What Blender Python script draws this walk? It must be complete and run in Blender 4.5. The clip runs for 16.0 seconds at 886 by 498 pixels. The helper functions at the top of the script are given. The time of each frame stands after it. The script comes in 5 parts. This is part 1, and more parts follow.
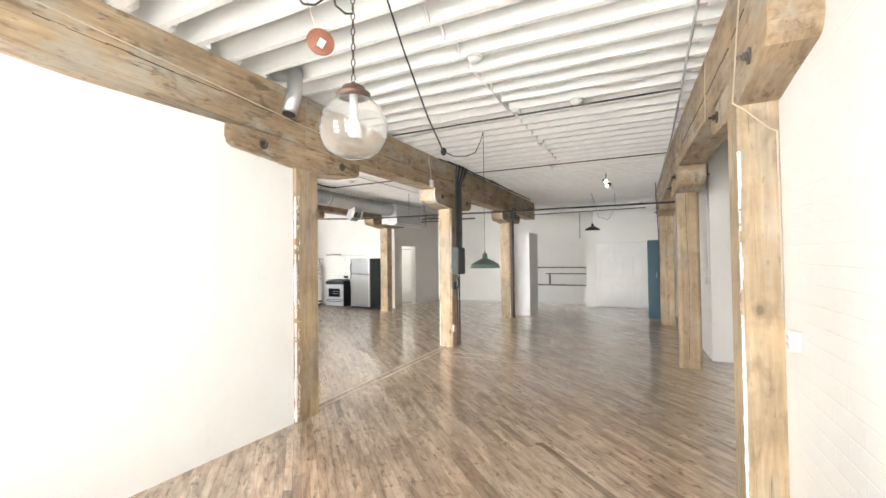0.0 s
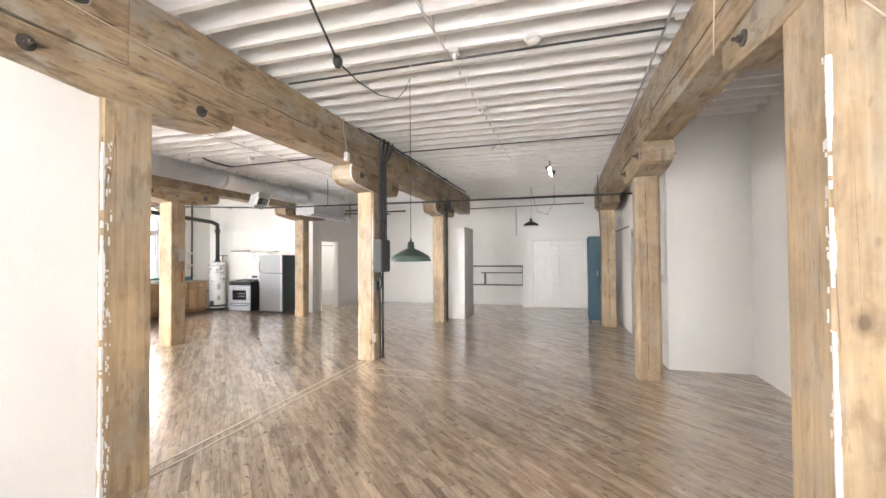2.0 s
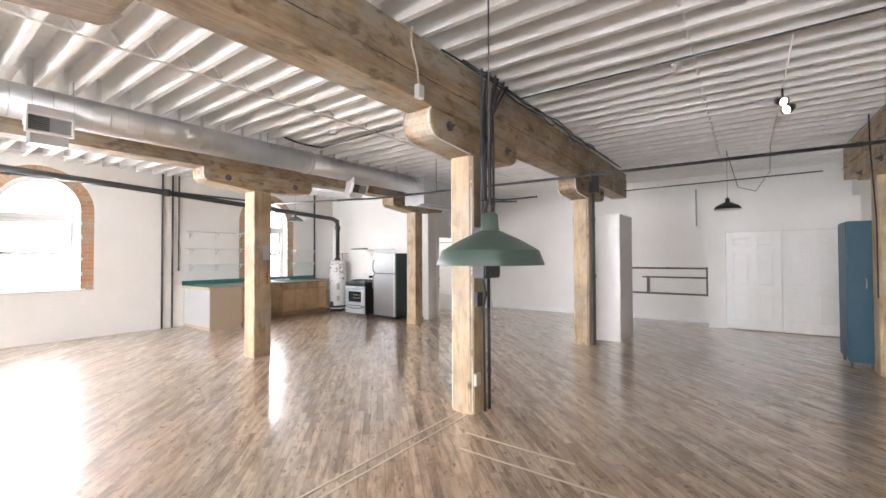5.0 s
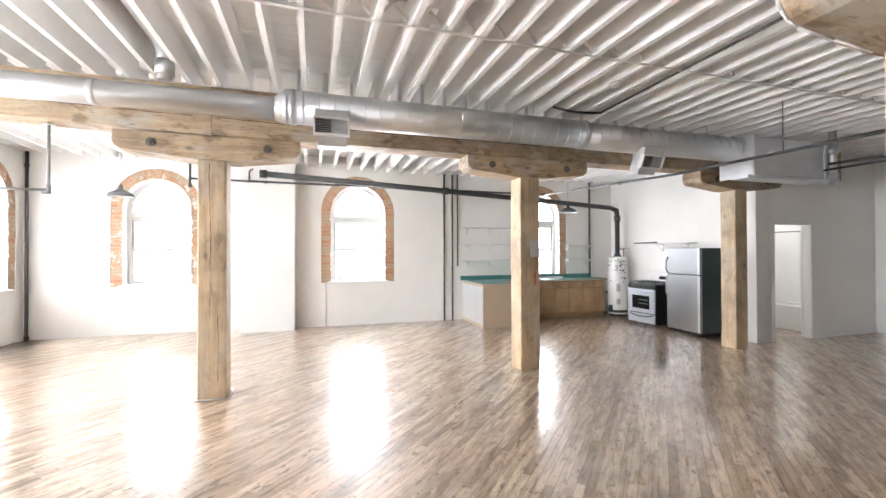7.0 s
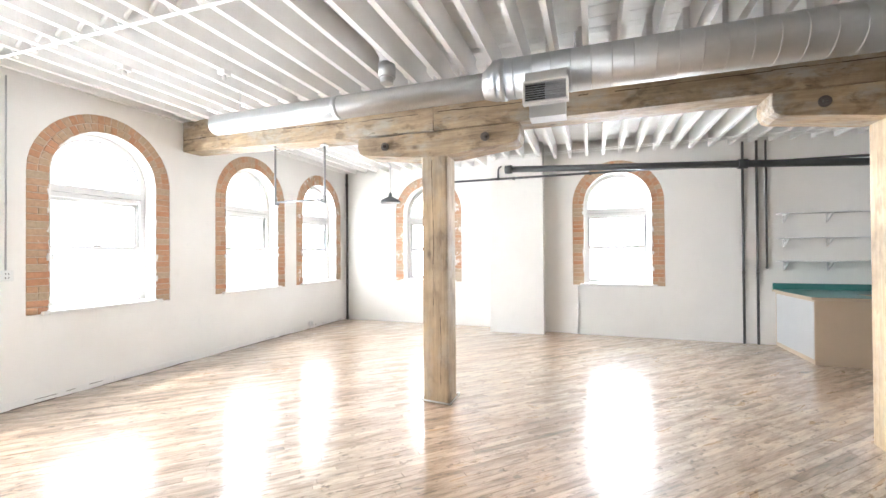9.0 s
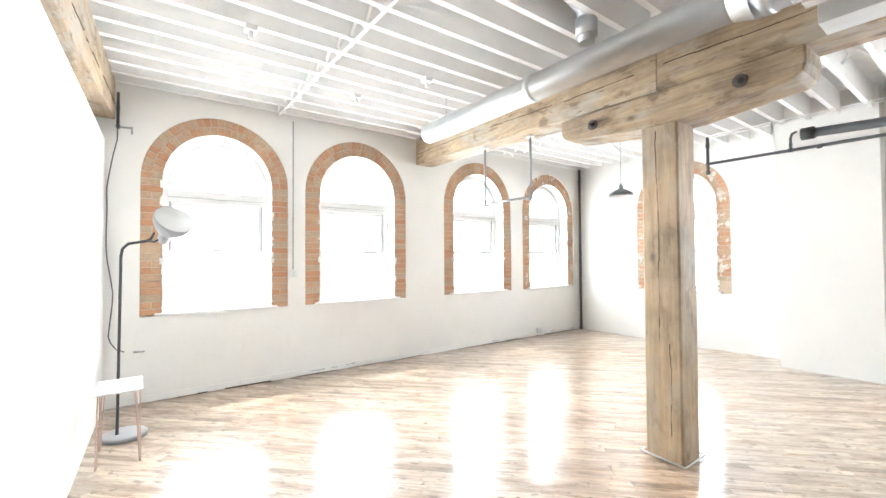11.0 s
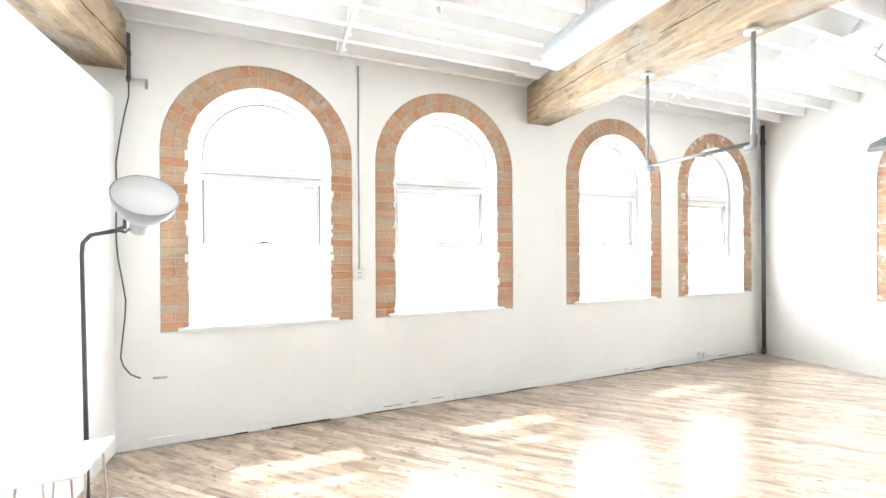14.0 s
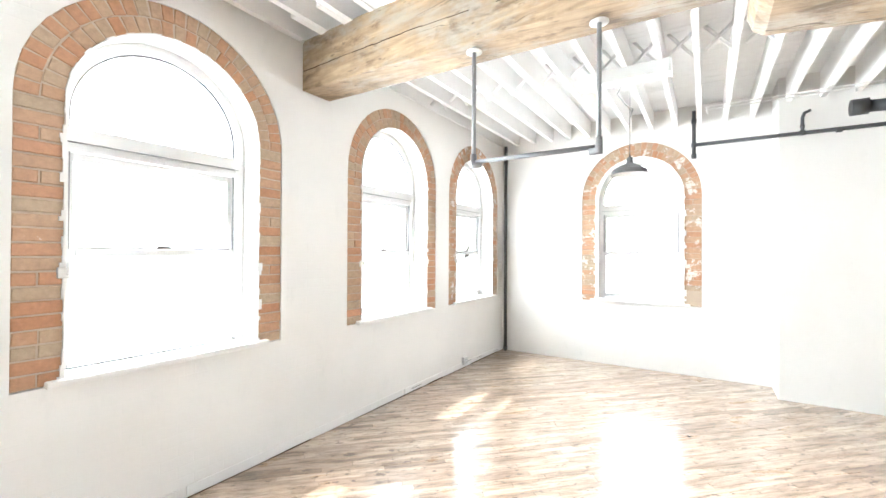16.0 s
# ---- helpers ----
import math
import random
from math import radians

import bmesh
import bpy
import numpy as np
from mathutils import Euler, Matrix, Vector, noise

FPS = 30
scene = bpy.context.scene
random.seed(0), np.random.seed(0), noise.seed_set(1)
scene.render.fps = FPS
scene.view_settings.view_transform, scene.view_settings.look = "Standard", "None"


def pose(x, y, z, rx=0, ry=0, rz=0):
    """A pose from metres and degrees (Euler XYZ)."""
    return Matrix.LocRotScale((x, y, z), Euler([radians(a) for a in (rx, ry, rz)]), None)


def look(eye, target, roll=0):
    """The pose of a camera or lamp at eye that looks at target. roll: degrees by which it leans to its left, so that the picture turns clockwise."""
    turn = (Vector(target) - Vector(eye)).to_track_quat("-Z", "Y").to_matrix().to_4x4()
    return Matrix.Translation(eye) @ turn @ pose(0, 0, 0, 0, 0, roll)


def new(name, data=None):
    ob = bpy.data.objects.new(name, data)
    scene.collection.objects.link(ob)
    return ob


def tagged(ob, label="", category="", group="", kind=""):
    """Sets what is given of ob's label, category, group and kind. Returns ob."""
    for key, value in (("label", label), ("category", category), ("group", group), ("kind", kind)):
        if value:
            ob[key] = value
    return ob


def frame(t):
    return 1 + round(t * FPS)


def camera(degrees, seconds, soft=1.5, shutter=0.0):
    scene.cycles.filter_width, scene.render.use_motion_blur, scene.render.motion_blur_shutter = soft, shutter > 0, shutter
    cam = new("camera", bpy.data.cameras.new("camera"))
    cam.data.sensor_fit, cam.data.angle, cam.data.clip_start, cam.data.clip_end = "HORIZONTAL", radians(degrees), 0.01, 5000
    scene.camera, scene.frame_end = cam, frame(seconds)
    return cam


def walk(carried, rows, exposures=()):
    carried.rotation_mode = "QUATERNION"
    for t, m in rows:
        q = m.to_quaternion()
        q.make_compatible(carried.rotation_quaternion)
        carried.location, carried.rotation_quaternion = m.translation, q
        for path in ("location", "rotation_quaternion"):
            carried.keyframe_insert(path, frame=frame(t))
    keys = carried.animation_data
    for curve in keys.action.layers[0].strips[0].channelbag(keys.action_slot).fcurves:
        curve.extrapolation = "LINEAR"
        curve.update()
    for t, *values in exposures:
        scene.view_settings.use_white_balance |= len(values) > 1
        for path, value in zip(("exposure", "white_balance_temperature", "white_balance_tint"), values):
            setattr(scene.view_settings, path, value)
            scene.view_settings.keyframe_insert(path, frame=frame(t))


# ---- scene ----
cam = camera(93.7, 16.0)
PATH = [
    (0, (0.35, -0.842, 1.661), (-0.523, 0.957, 1.701), -0.7),
    (0.5, (0.306, -0.669, 1.643), (-0.448, 1.183, 1.68), -0.5),
    (1, (0.207, -0.387, 1.619), (-0.472, 1.494, 1.656), -0.6),
    (1.5, (0.06, 0.005, 1.604), (-0.592, 1.895, 1.637), -0.6),
    (2, (-0.043, 0.421, 1.56), (-0.618, 2.336, 1.6), -0.4),
    (2.5, (-0.154, 0.862, 1.564), (-0.701, 2.786, 1.603), -0.4),
    (3, (-0.262, 1.312, 1.553), (-0.8, 3.238, 1.592), -0.2),
    (3.2, (-0.305, 1.483, 1.537), (-0.838, 3.41, 1.578), -0.4),
    (5.3, (-0.901, 2.836, 1.562), (-2.236, 4.325, 1.587), -0.2),
    (5.5, (-1.07, 2.925, 1.596), (-2.502, 4.322, 1.611), -0.2),
    (6, (-1.334, 3.1, 1.579), (-2.962, 4.262, 1.6), -0.2),
    (6.5, (-1.616, 3.307, 1.572), (-3.402, 4.206, 1.592), -0.1),
    (7, (-1.851, 3.501, 1.581), (-3.76, 4.098, 1.599), -0.2),
    (7.5, (-2.08, 3.682, 1.571), (-4.06, 3.96, 1.593), -0.2),
    (8, (-2.324, 3.833, 1.57), (-4.324, 3.789, 1.589), -0.4),
    (8.5, (-2.56, 3.95, 1.581), (-4.526, 3.582, 1.598), -0.5),
    (9, (-2.779, 4.02, 1.575), (-4.661, 3.344, 1.592), -0.4),
    (9.5, (-3.018, 4.061, 1.576), (-4.765, 3.089, 1.592), -0.5),
    (10, (-3.244, 4.121, 1.58), (-4.815, 2.883, 1.598), -0.4),
    (10.2, (-3.305, 4.151, 1.565), (-4.799, 2.821, 1.591), -0.4),
    (12.5, (-4.171, 3.531, 1.586), (-4.932, 1.681, 1.601), -0.5),
    (13, (-4.286, 3.237, 1.614), (-5.021, 1.376, 1.617), -0.5),
    (13.5, (-4.392, 2.88, 1.606), (-5.131, 1.022, 1.615), -0.4),
    (14, (-4.455, 2.502, 1.615), (-5.213, 0.651, 1.616), -0.3),
    (14.5, (-4.53, 2.161, 1.622), (-5.436, 0.378, 1.621), -0.2),
    (15, (-4.637, 1.817, 1.643), (-5.754, 0.158, 1.645), -0.2),
    (15.5, (-4.712, 1.552, 1.629), (-6.119, 0.13, 1.646), -0.2),
    (16, (-4.793, 1.395, 1.671), (-6.483, 0.326, 1.684), 0.3),
]
EXPOSURE = [(0.0, 0.82, 6350, 8), (1.0, 0.77, 6340, 10), (2.0, 0.86, 6360, 12), (3.2, 0.94, 6320, 13), (5.5, 0.71, 6120, 14), (7.0, 0.64, 5990, 11), (9.0, 0.54, 5880, 8), (10.2, 0.55, 5840, 6), (12.5, 0.58, 5780, 4), (14.5, 0.68, 5760, 4), (16.0, 0.58, 5780, 5)]
walk(cam, [(t, look(eye, target, roll)) for t, eye, target, roll in PATH], EXPOSURE)

# ---- world, sun, sky light in the windows ----
SUN_ELEV, SUN_SIDE = radians(62), radians(14)
world = bpy.data.worlds.new("sky")
scene.world = world
world.use_nodes = True
wn = world.node_tree
sky = wn.nodes.new("ShaderNodeTexSky")
sky.sky_type, sky.sun_disc = "NISHITA", False
sky.sun_elevation, sky.sun_rotation = SUN_ELEV, math.pi + SUN_SIDE
sky.dust_density, sky.ozone_density = 6.0, 0.4
wn.links.new(sky.outputs[0], wn.nodes["Background"].inputs[0])
wn.nodes["Background"].inputs[1].default_value = 0.15
sun = new("sun", bpy.data.lights.new("sun", "SUN"))
sun.data.energy, sun.data.angle, sun.data.color = 5.0, radians(0.6), (1.0, 0.96, 0.9)
sun.matrix_world = look((4, -20, 30), (4 - math.sin(SUN_SIDE) * math.cos(SUN_ELEV), -20 + math.cos(SUN_SIDE) * math.cos(SUN_ELEV), 30 - math.sin(SUN_ELEV)))
WINDOW_POWER = 1000.0

# ---- measures of the place ----
SOUTH, NORTH, WEST, EAST = -1.57, 14.0, -11.4, 2.28
JOIST_Z, DECK_Z = 3.40, 3.68
ROWS_Y = (2.46, 6.30, 10.18)
BEAM_X = (-7.0, -3.0, 0.92)
BEAM_Z0, BEAM_Z1 = 2.85, 3.38
POST = 0.31


# ---- materials ----
def material(name, rough=0.5, metal=0.0):
    m = bpy.data.materials.new(name)
    m.use_nodes = True
    b = m.node_tree.nodes["Principled BSDF"]
    b.inputs["Roughness"].default_value, b.inputs["Metallic"].default_value = rough, metal
    return m, m.node_tree, b


def nd(tree, kind, **values):
    n = tree.nodes.new(kind)
    for k, v in values.items():
        n.inputs[k.replace("_", " ")].default_value = v
    return n


def coords(tree, scale=(1, 1, 1), shift=True):
    """Object coordinates, scaled, and moved by the object's random number."""
    tc = tree.nodes.new("ShaderNodeTexCoord")
    mp = tree.nodes.new("ShaderNodeMapping")
    mp.inputs["Scale"].default_value = scale
    tree.links.new(tc.outputs["Object"], mp.inputs["Vector"])
    if shift:
        oi = tree.nodes.new("ShaderNodeObjectInfo")
        mu = tree.nodes.new("ShaderNodeMath")
        mu.operation = "MULTIPLY"
        mu.inputs[1].default_value = 37.0
        tree.links.new(oi.outputs["Random"], mu.inputs[0])
        tree.links.new(mu.outputs[0], mp.inputs["Location"])
    return mp


def noise_tex(tree, vec, scale, detail=4.0, rough=0.55, distortion=0.0):
    n = tree.nodes.new("ShaderNodeTexNoise")
    n.inputs["Scale"].default_value, n.inputs["Detail"].default_value = scale, detail
    n.inputs["Roughness"].default_value, n.inputs["Distortion"].default_value = rough, distortion
    tree.links.new(vec.outputs[0], n.inputs["Vector"])
    return n


def ramp(tree, src, stops):
    r = tree.nodes.new("ShaderNodeValToRGB")
    el = r.color_ramp.elements
    while len(el) < len(stops):
        el.new(0.5)
    for e, (p, c) in zip(el, stops):
        e.position = p
        e.color = (*c, 1) if isinstance(c, tuple) else (c, c, c, 1)
    tree.links.new(src, r.inputs[0])
    return r


def mix(tree, fac, a, b, kind="MIX"):
    m = tree.nodes.new("ShaderNodeMix")
    m.data_type, m.blend_type = "RGBA", kind
    for sock, v in ((0, fac), (6, a), (7, b)):
        if hasattr(v, "links"):
            tree.links.new(v, m.inputs[sock])
        elif isinstance(v, tuple):
            m.inputs[sock].default_value = (*v, 1)
        else:
            m.inputs[sock].default_value = v
    return m.outputs[2]


def bump(tree, bsdf, height, strength=0.2, dist=0.01):
    bp = tree.nodes.new("ShaderNodeBump")
    bp.inputs["Strength"].default_value, bp.inputs["Distance"].default_value = strength, dist
    tree.links.new(height, bp.inputs["Height"])
    tree.links.new(bp.outputs[0], bsdf.inputs["Normal"])


def paint(name, col, rough=0.55, vary=0.06, bumps=0.12, scale=1.3, dirt=0.0):
    """Brushed or rolled paint: broad unevenness, fine roller grain, faint scuffs."""
    m, t, b = material(name, rough)
    v = coords(t, shift=False)
    broad = noise_tex(t, v, scale, 5)
    fine = noise_tex(t, v, 55, 3)
    lo = tuple(c * (1 - vary) for c in col)
    base = ramp(t, broad.outputs[0], [(0.3, lo), (0.7, col)]).outputs[0]
    if dirt:
        sc = noise_tex(t, coords(t, (2.2, 2.2, 0.9), False), 3.1, 8, 0.7)
        mask = ramp(t, sc.outputs[0], [(0.58, 0.0), (0.72, 1.0)]).outputs[0]
        mu = nd(t, "ShaderNodeMath")
        mu.operation = "MULTIPLY"
        mu.inputs[1].default_value = dirt
        t.links.new(mask, mu.inputs[0])
        base = mix(t, mu.outputs[0], base, tuple(c * 0.62 for c in col))
    t.links.new(base, b.inputs["Base Color"])
    ad = nd(t, "ShaderNodeMath")
    ad.operation = "ADD"
    t.links.new(broad.outputs[0], ad.inputs[0])
    t.links.new(fine.outputs[0], ad.inputs[1])
    bump(t, b, ad.outputs[0], bumps, 0.008)
    return m


def painted_brick(name, col, wide=0.21, high=0.075, relief=0.11):
    """Thick white paint over brickwork: faint courses under the roller grain."""
    m = paint(name, col, 0.6, 0.06, 0.1, 1.1, 0.14)
    t = m.node_tree
    b = t.nodes["Principled BSDF"]
    tc = t.nodes.new("ShaderNodeTexCoord")
    sep = t.nodes.new("ShaderNodeSeparateXYZ")
    t.links.new(tc.outputs["Object"], sep.inputs[0])
    add = nd(t, "ShaderNodeMath")
    add.operation = "ADD"
    t.links.new(sep.outputs[0], add.inputs[0])
    t.links.new(sep.outputs[1], add.inputs[1])
    com = t.nodes.new("ShaderNodeCombineXYZ")
    t.links.new(add.outputs[0], com.inputs[0])
    t.links.new(sep.outputs[2], com.inputs[1])
    br = t.nodes.new("ShaderNodeTexBrick")
    br.inputs["Scale"].default_value = 1.0
    br.inputs["Brick Width"].default_value, br.inputs["Row Height"].default_value = wide, high
    br.inputs["Mortar Size"].default_value, br.inputs["Mortar Smooth"].default_value = 0.006, 1.0
    br.inputs["Color1"].default_value = br.inputs["Color2"].default_value = (1, 1, 1, 1)
    br.inputs["Mortar"].default_value = (0, 0, 0, 1)
    t.links.new(com.outputs[0], br.inputs["Vector"])
    old = b.inputs["Normal"].links[0].from_node
    bp = t.nodes.new("ShaderNodeBump")
    bp.inputs["Strength"].default_value, bp.inputs["Distance"].default_value = relief, 0.008
    t.links.new(br.outputs["Color"], bp.inputs["Height"])
    t.links.new(old.outputs[0], bp.inputs["Normal"])
    t.links.new(bp.outputs[0], b.inputs["Normal"])
    return m


def timber(name, light, dark, axis, rough=0.62, weathered=1.0):
    """Old timber: grain along the axis; where weathered also stains, flecks, knots and fine drying cracks."""
    m, t, b = material(name, rough)

    def along(across, length):
        k = [across] * 3
        k[axis] = length
        return coords(t, tuple(k))
    grain = noise_tex(t, along(9.0, 0.55), 3.0, 7, 0.65, 0.6)
    blotch = noise_tex(t, coords(t, (1, 1, 1)), 1.6, 7, 0.65)
    mid = tuple((a + c) / 2 for a, c in zip(light, dark))
    base = ramp(t, grain.outputs[0], [(0.25, dark), (0.46, mid), (0.68, light)]).outputs[0]
    tone = ramp(t, blotch.outputs[0], [(0.30, (0.44, 0.41, 0.38)), (0.45, (0.84, 0.82, 0.80)), (0.62, (1.15, 1.12, 1.06))]).outputs[0]
    base = mix(t, 0.85, base, tone, "MULTIPLY")
    height = grain.outputs[0]
    if weathered:
        grey = noise_tex(t, along(2.2, 1.0), 1.3, 8, 0.72)
        gm = ramp(t, grey.outputs[0], [(0.49, 0.0), (0.61, 0.66 * weathered)]).outputs[0]
        base = mix(t, gm, base, (0.41, 0.385, 0.33))
        stain = noise_tex(t, along(4.0, 1.7), 2.0, 5, 0.6, 0.4)
        sm = ramp(t, stain.outputs[0], [(0.55, 0.0), (0.66, 0.72 * weathered)]).outputs[0]
        base = mix(t, sm, base, mix(t, 1.0, base, (0.38, 0.33, 0.28), "MULTIPLY"))
        fleck = noise_tex(t, along(16.0, 4.0), 2.0, 3, 0.55)
        fm = ramp(t, fleck.outputs[0], [(0.63, 0.0), (0.72, 0.65 * weathered)]).outputs[0]
        base = mix(t, fm, base, tuple(c * 0.45 for c in dark))
        vo = t.nodes.new("ShaderNodeTexVoronoi")
        vo.inputs["Scale"].default_value = 1.5
        t.links.new(along(2.4, 1.5).outputs[0], vo.inputs["Vector"])
        ring = ramp(t, vo.outputs["Distance"], [(0.05, 1.0), (0.085, 0.45), (0.15, 0.0)]).outputs[0]
        pick = ramp(t, vo.outputs["Color"], [(0.50, 0.0), (0.52, 1.0)]).outputs[0]
        kn = mix(t, 1.0, ring, pick, "MULTIPLY")
        base = mix(t, kn, base, tuple(c * 0.5 for c in dark))
        crack = noise_tex(t, along(5.0, 0.16), 1.6, 3, 0.5, 0.3)
        cm = ramp(t, crack.outputs[0], [(0.493, 0.0), (0.498, 0.8), (0.502, 0.8), (0.507, 0.0)]).outputs[0]
        thin = noise_tex(t, coords(t, (1.3, 1.3, 1.3)), 1.2, 2)
        gate = ramp(t, thin.outputs[0], [(0.52, 0.0), (0.60, 1.0)]).outputs[0]
        cg = mix(t, 1.0, cm, gate, "MULTIPLY")
        base = mix(t, cg, base, tuple(c * 0.4 for c in dark))
        sub = nd(t, "ShaderNodeMath")
        sub.operation = "SUBTRACT"
        t.links.new(grain.outputs[0], sub.inputs[0])
        t.links.new(cg, sub.inputs[1])
        height = sub.outputs[0]
    t.links.new(base, b.inputs["Base Color"])
    bump(t, b, height, 0.45, 0.012)
    return m


def metal_mat(name, col, rough=0.3, grain=(1, 1, 1), vary=0.25, metallic=1.0):
    m, t, b = material(name, rough, metallic)
    v = coords(t, grain)
    n = noise_tex(t, v, 6, 5)
    base = ramp(t, n.outputs[0], [(0.3, tuple(c * (1 - vary) for c in col)), (0.7, col)]).outputs[0]
    t.links.new(base, b.inputs["Base Color"])
    r = ramp(t, n.outputs[0], [(0.3, max(rough - 0.08, 0.05)), (0.7, rough + 0.12)]).outputs[0]
    t.links.new(r, b.inputs["Roughness"])
    return m


def floor_mat(name, by_object):
    """Worn varnished maple strips: each strip its own tone, dark scuffs along the strip, glossy varnish."""
    m, t, b = material(name, 0.22)
    if by_object:
        rnd = t.nodes.new("ShaderNodeObjectInfo").outputs["Random"]
    else:
        rnd = t.nodes.new("ShaderNodeNewGeometry").outputs["Random Per Island"]
    tone = ramp(t, rnd, [(0.0, (0.23, 0.168, 0.117)), (0.10, (0.385, 0.296, 0.214)), (0.5, (0.475, 0.374, 0.275)), (0.86, (0.565, 0.455, 0.345)), (1.0, (0.32, 0.24, 0.17))]).outputs[0]
    geo = t.nodes.new("ShaderNodeNewGeometry")
    rot = t.nodes.new("ShaderNodeMapping")
    rot.inputs["Rotation"].default_value = (0, 0, -radians(BOARD_DEG))
    t.links.new(geo.outputs["Position"], rot.inputs["Vector"])
    st = t.nodes.new("ShaderNodeMapping")
    st.inputs["Scale"].default_value = (4.0, 26, 1)
    t.links.new(rot.outputs[0], st.inputs["Vector"])
    grain = noise_tex(t, st, 1.0, 6, 0.65)
    gr = ramp(t, grain.outputs[0], [(0.32, 0.34), (0.46, 0.86), (0.60, 1.16)]).outputs[0]
    base = mix(t, 0.78, tone, gr, "MULTIPLY")
    st2 = t.nodes.new("ShaderNodeMapping")
    st2.inputs["Scale"].default_value = (1.0, 4.6, 1)
    t.links.new(rot.outputs[0], st2.inputs["Vector"])
    worn = noise_tex(t, st2, 2.0, 7, 0.7, 0.5)
    wm = ramp(t, worn.outputs[0], [(0.48, 0.0), (0.63, 0.8)]).outputs[0]
    base = mix(t, wm, base, mix(t, 1.0, base, (0.48, 0.42, 0.37), "MULTIPLY"))
    pale = ramp(t, worn.outputs[0], [(0.32, 0.55), (0.42, 0.0)]).outputs[0]
    base = mix(t, pale, base, mix(t, 1.0, base, (1.28, 1.24, 1.18), "MULTIPLY"))
    wear = noise_tex(t, geo_vec(t, geo), 0.5, 6, 0.6)
    red = ramp(t, wear.outputs[0], [(0.40, 0.0), (0.60, 0.7)]).outputs[0]
    base = mix(t, red, base, mix(t, 1.0, base, (1.07, 0.94, 0.86), "MULTIPLY"))
    st3 = t.nodes.new("ShaderNodeMapping")
    st3.inputs["Scale"].default_value = (9.0, 17.0, 1)
    t.links.new(rot.outputs[0], st3.inputs["Vector"])
    spot = noise_tex(t, st3, 1.0, 4, 0.6)
    sp = ramp(t, spot.outputs[0], [(0.585, 0.0), (0.66, 0.85)]).outputs[0]
    base = mix(t, sp, base, (0.12, 0.08, 0.055))
    t.links.new(base, b.inputs["Base Color"])
    rr = ramp(t, worn.outputs[0], [(0.35, 0.26), (0.65, 0.40)]).outputs[0]
    t.links.new(rr, b.inputs["Roughness"])
    b.inputs["Specular IOR Level"].default_value = 0.6
    b.inputs["Coat IOR"].default_value = 1.56
    cr = ramp(t, wear.outputs[0], [(0.3, 0.075), (0.7, 0.17)]).outputs[0]
    b.inputs["Coat Weight"].default_value = 1.0
    t.links.new(cr, b.inputs["Coat Roughness"])
    wob = noise_tex(t, geo_vec(t, geo), 7.0, 2)
    ad = nd(t, "ShaderNodeMath")
    ad.operation = "MULTIPLY_ADD"
    ad.inputs[1].default_value = 0.30
    t.links.new(grain.outputs[0], ad.inputs[0])
    t.links.new(wob.outputs[0], ad.inputs[2])
    bump(t, b, ad.outputs[0], 0.13, 0.006)
    t.links.new(b.inputs["Normal"].links[0].from_socket, b.inputs["Coat Normal"])
    return m


def geo_vec(tree, geo):
    mp = tree.nodes.new("ShaderNodeMapping")
    tree.links.new(geo.outputs["Position"], mp.inputs["Vector"])
    return mp


def brick_mat(name, painted):
    """Old orange brick, each its own tone, with smears of white paint where some is left."""
    m, t, b = material(name, 0.85)
    oi = t.nodes.new("ShaderNodeObjectInfo")
    tone = ramp(t, oi.outputs["Random"], [(0.0, (0.48, 0.245, 0.135)), (0.3, (0.50, 0.30, 0.182)), (0.55, (0.485, 0.345, 0.228)), (0.8, (0.455, 0.355, 0.245)), (1.0, (0.51, 0.28, 0.16))]).outputs[0]
    geo = t.nodes.new("ShaderNodeNewGeometry")
    gv = geo_vec(t, geo)
    n = noise_tex(t, gv, 28, 5, 0.7)
    base = mix(t, 0.6, tone, ramp(t, n.outputs[0], [(0.3, 0.68), (0.7, 1.15)]).outputs[0], "MULTIPLY")
    pn = noise_tex(t, gv, 7.0, 6, 0.7)
    lo = 0.56 if painted else 0.67
    pm = ramp(t, pn.outputs[0], [(lo, 0.0), (lo + 0.04, 0.9)]).outputs[0]
    base = mix(t, pm, base, (0.74, 0.71, 0.66))
    t.links.new(base, b.inputs["Base Color"])
    bump(t, b, n.outputs[0], 0.5, 0.006)
    return m


def plain(name, col, rough=0.5, metal=0.0, vary=0.12):
    m, t, b = material(name, rough, metal)
    n = noise_tex(t, coords(t), 7.0, 5)
    base = ramp(t, n.outputs[0], [(0.3, tuple(c * (1 - vary) for c in col)), (0.7, col)]).outputs[0]
    t.links.new(base, b.inputs["Base Color"])
    bump(t, b, n.outputs[0], 0.05, 0.004)
    return m


def glass_mat(name, rough=0.0, tint=(1, 1, 1), clear=1.0):
    m, t, b = material(name, rough)
    b.inputs["Base Color"].default_value = (*tint, 1)
    b.inputs["Transmission Weight"].default_value = clear
    b.inputs["IOR"].default_value = 1.45
    return m


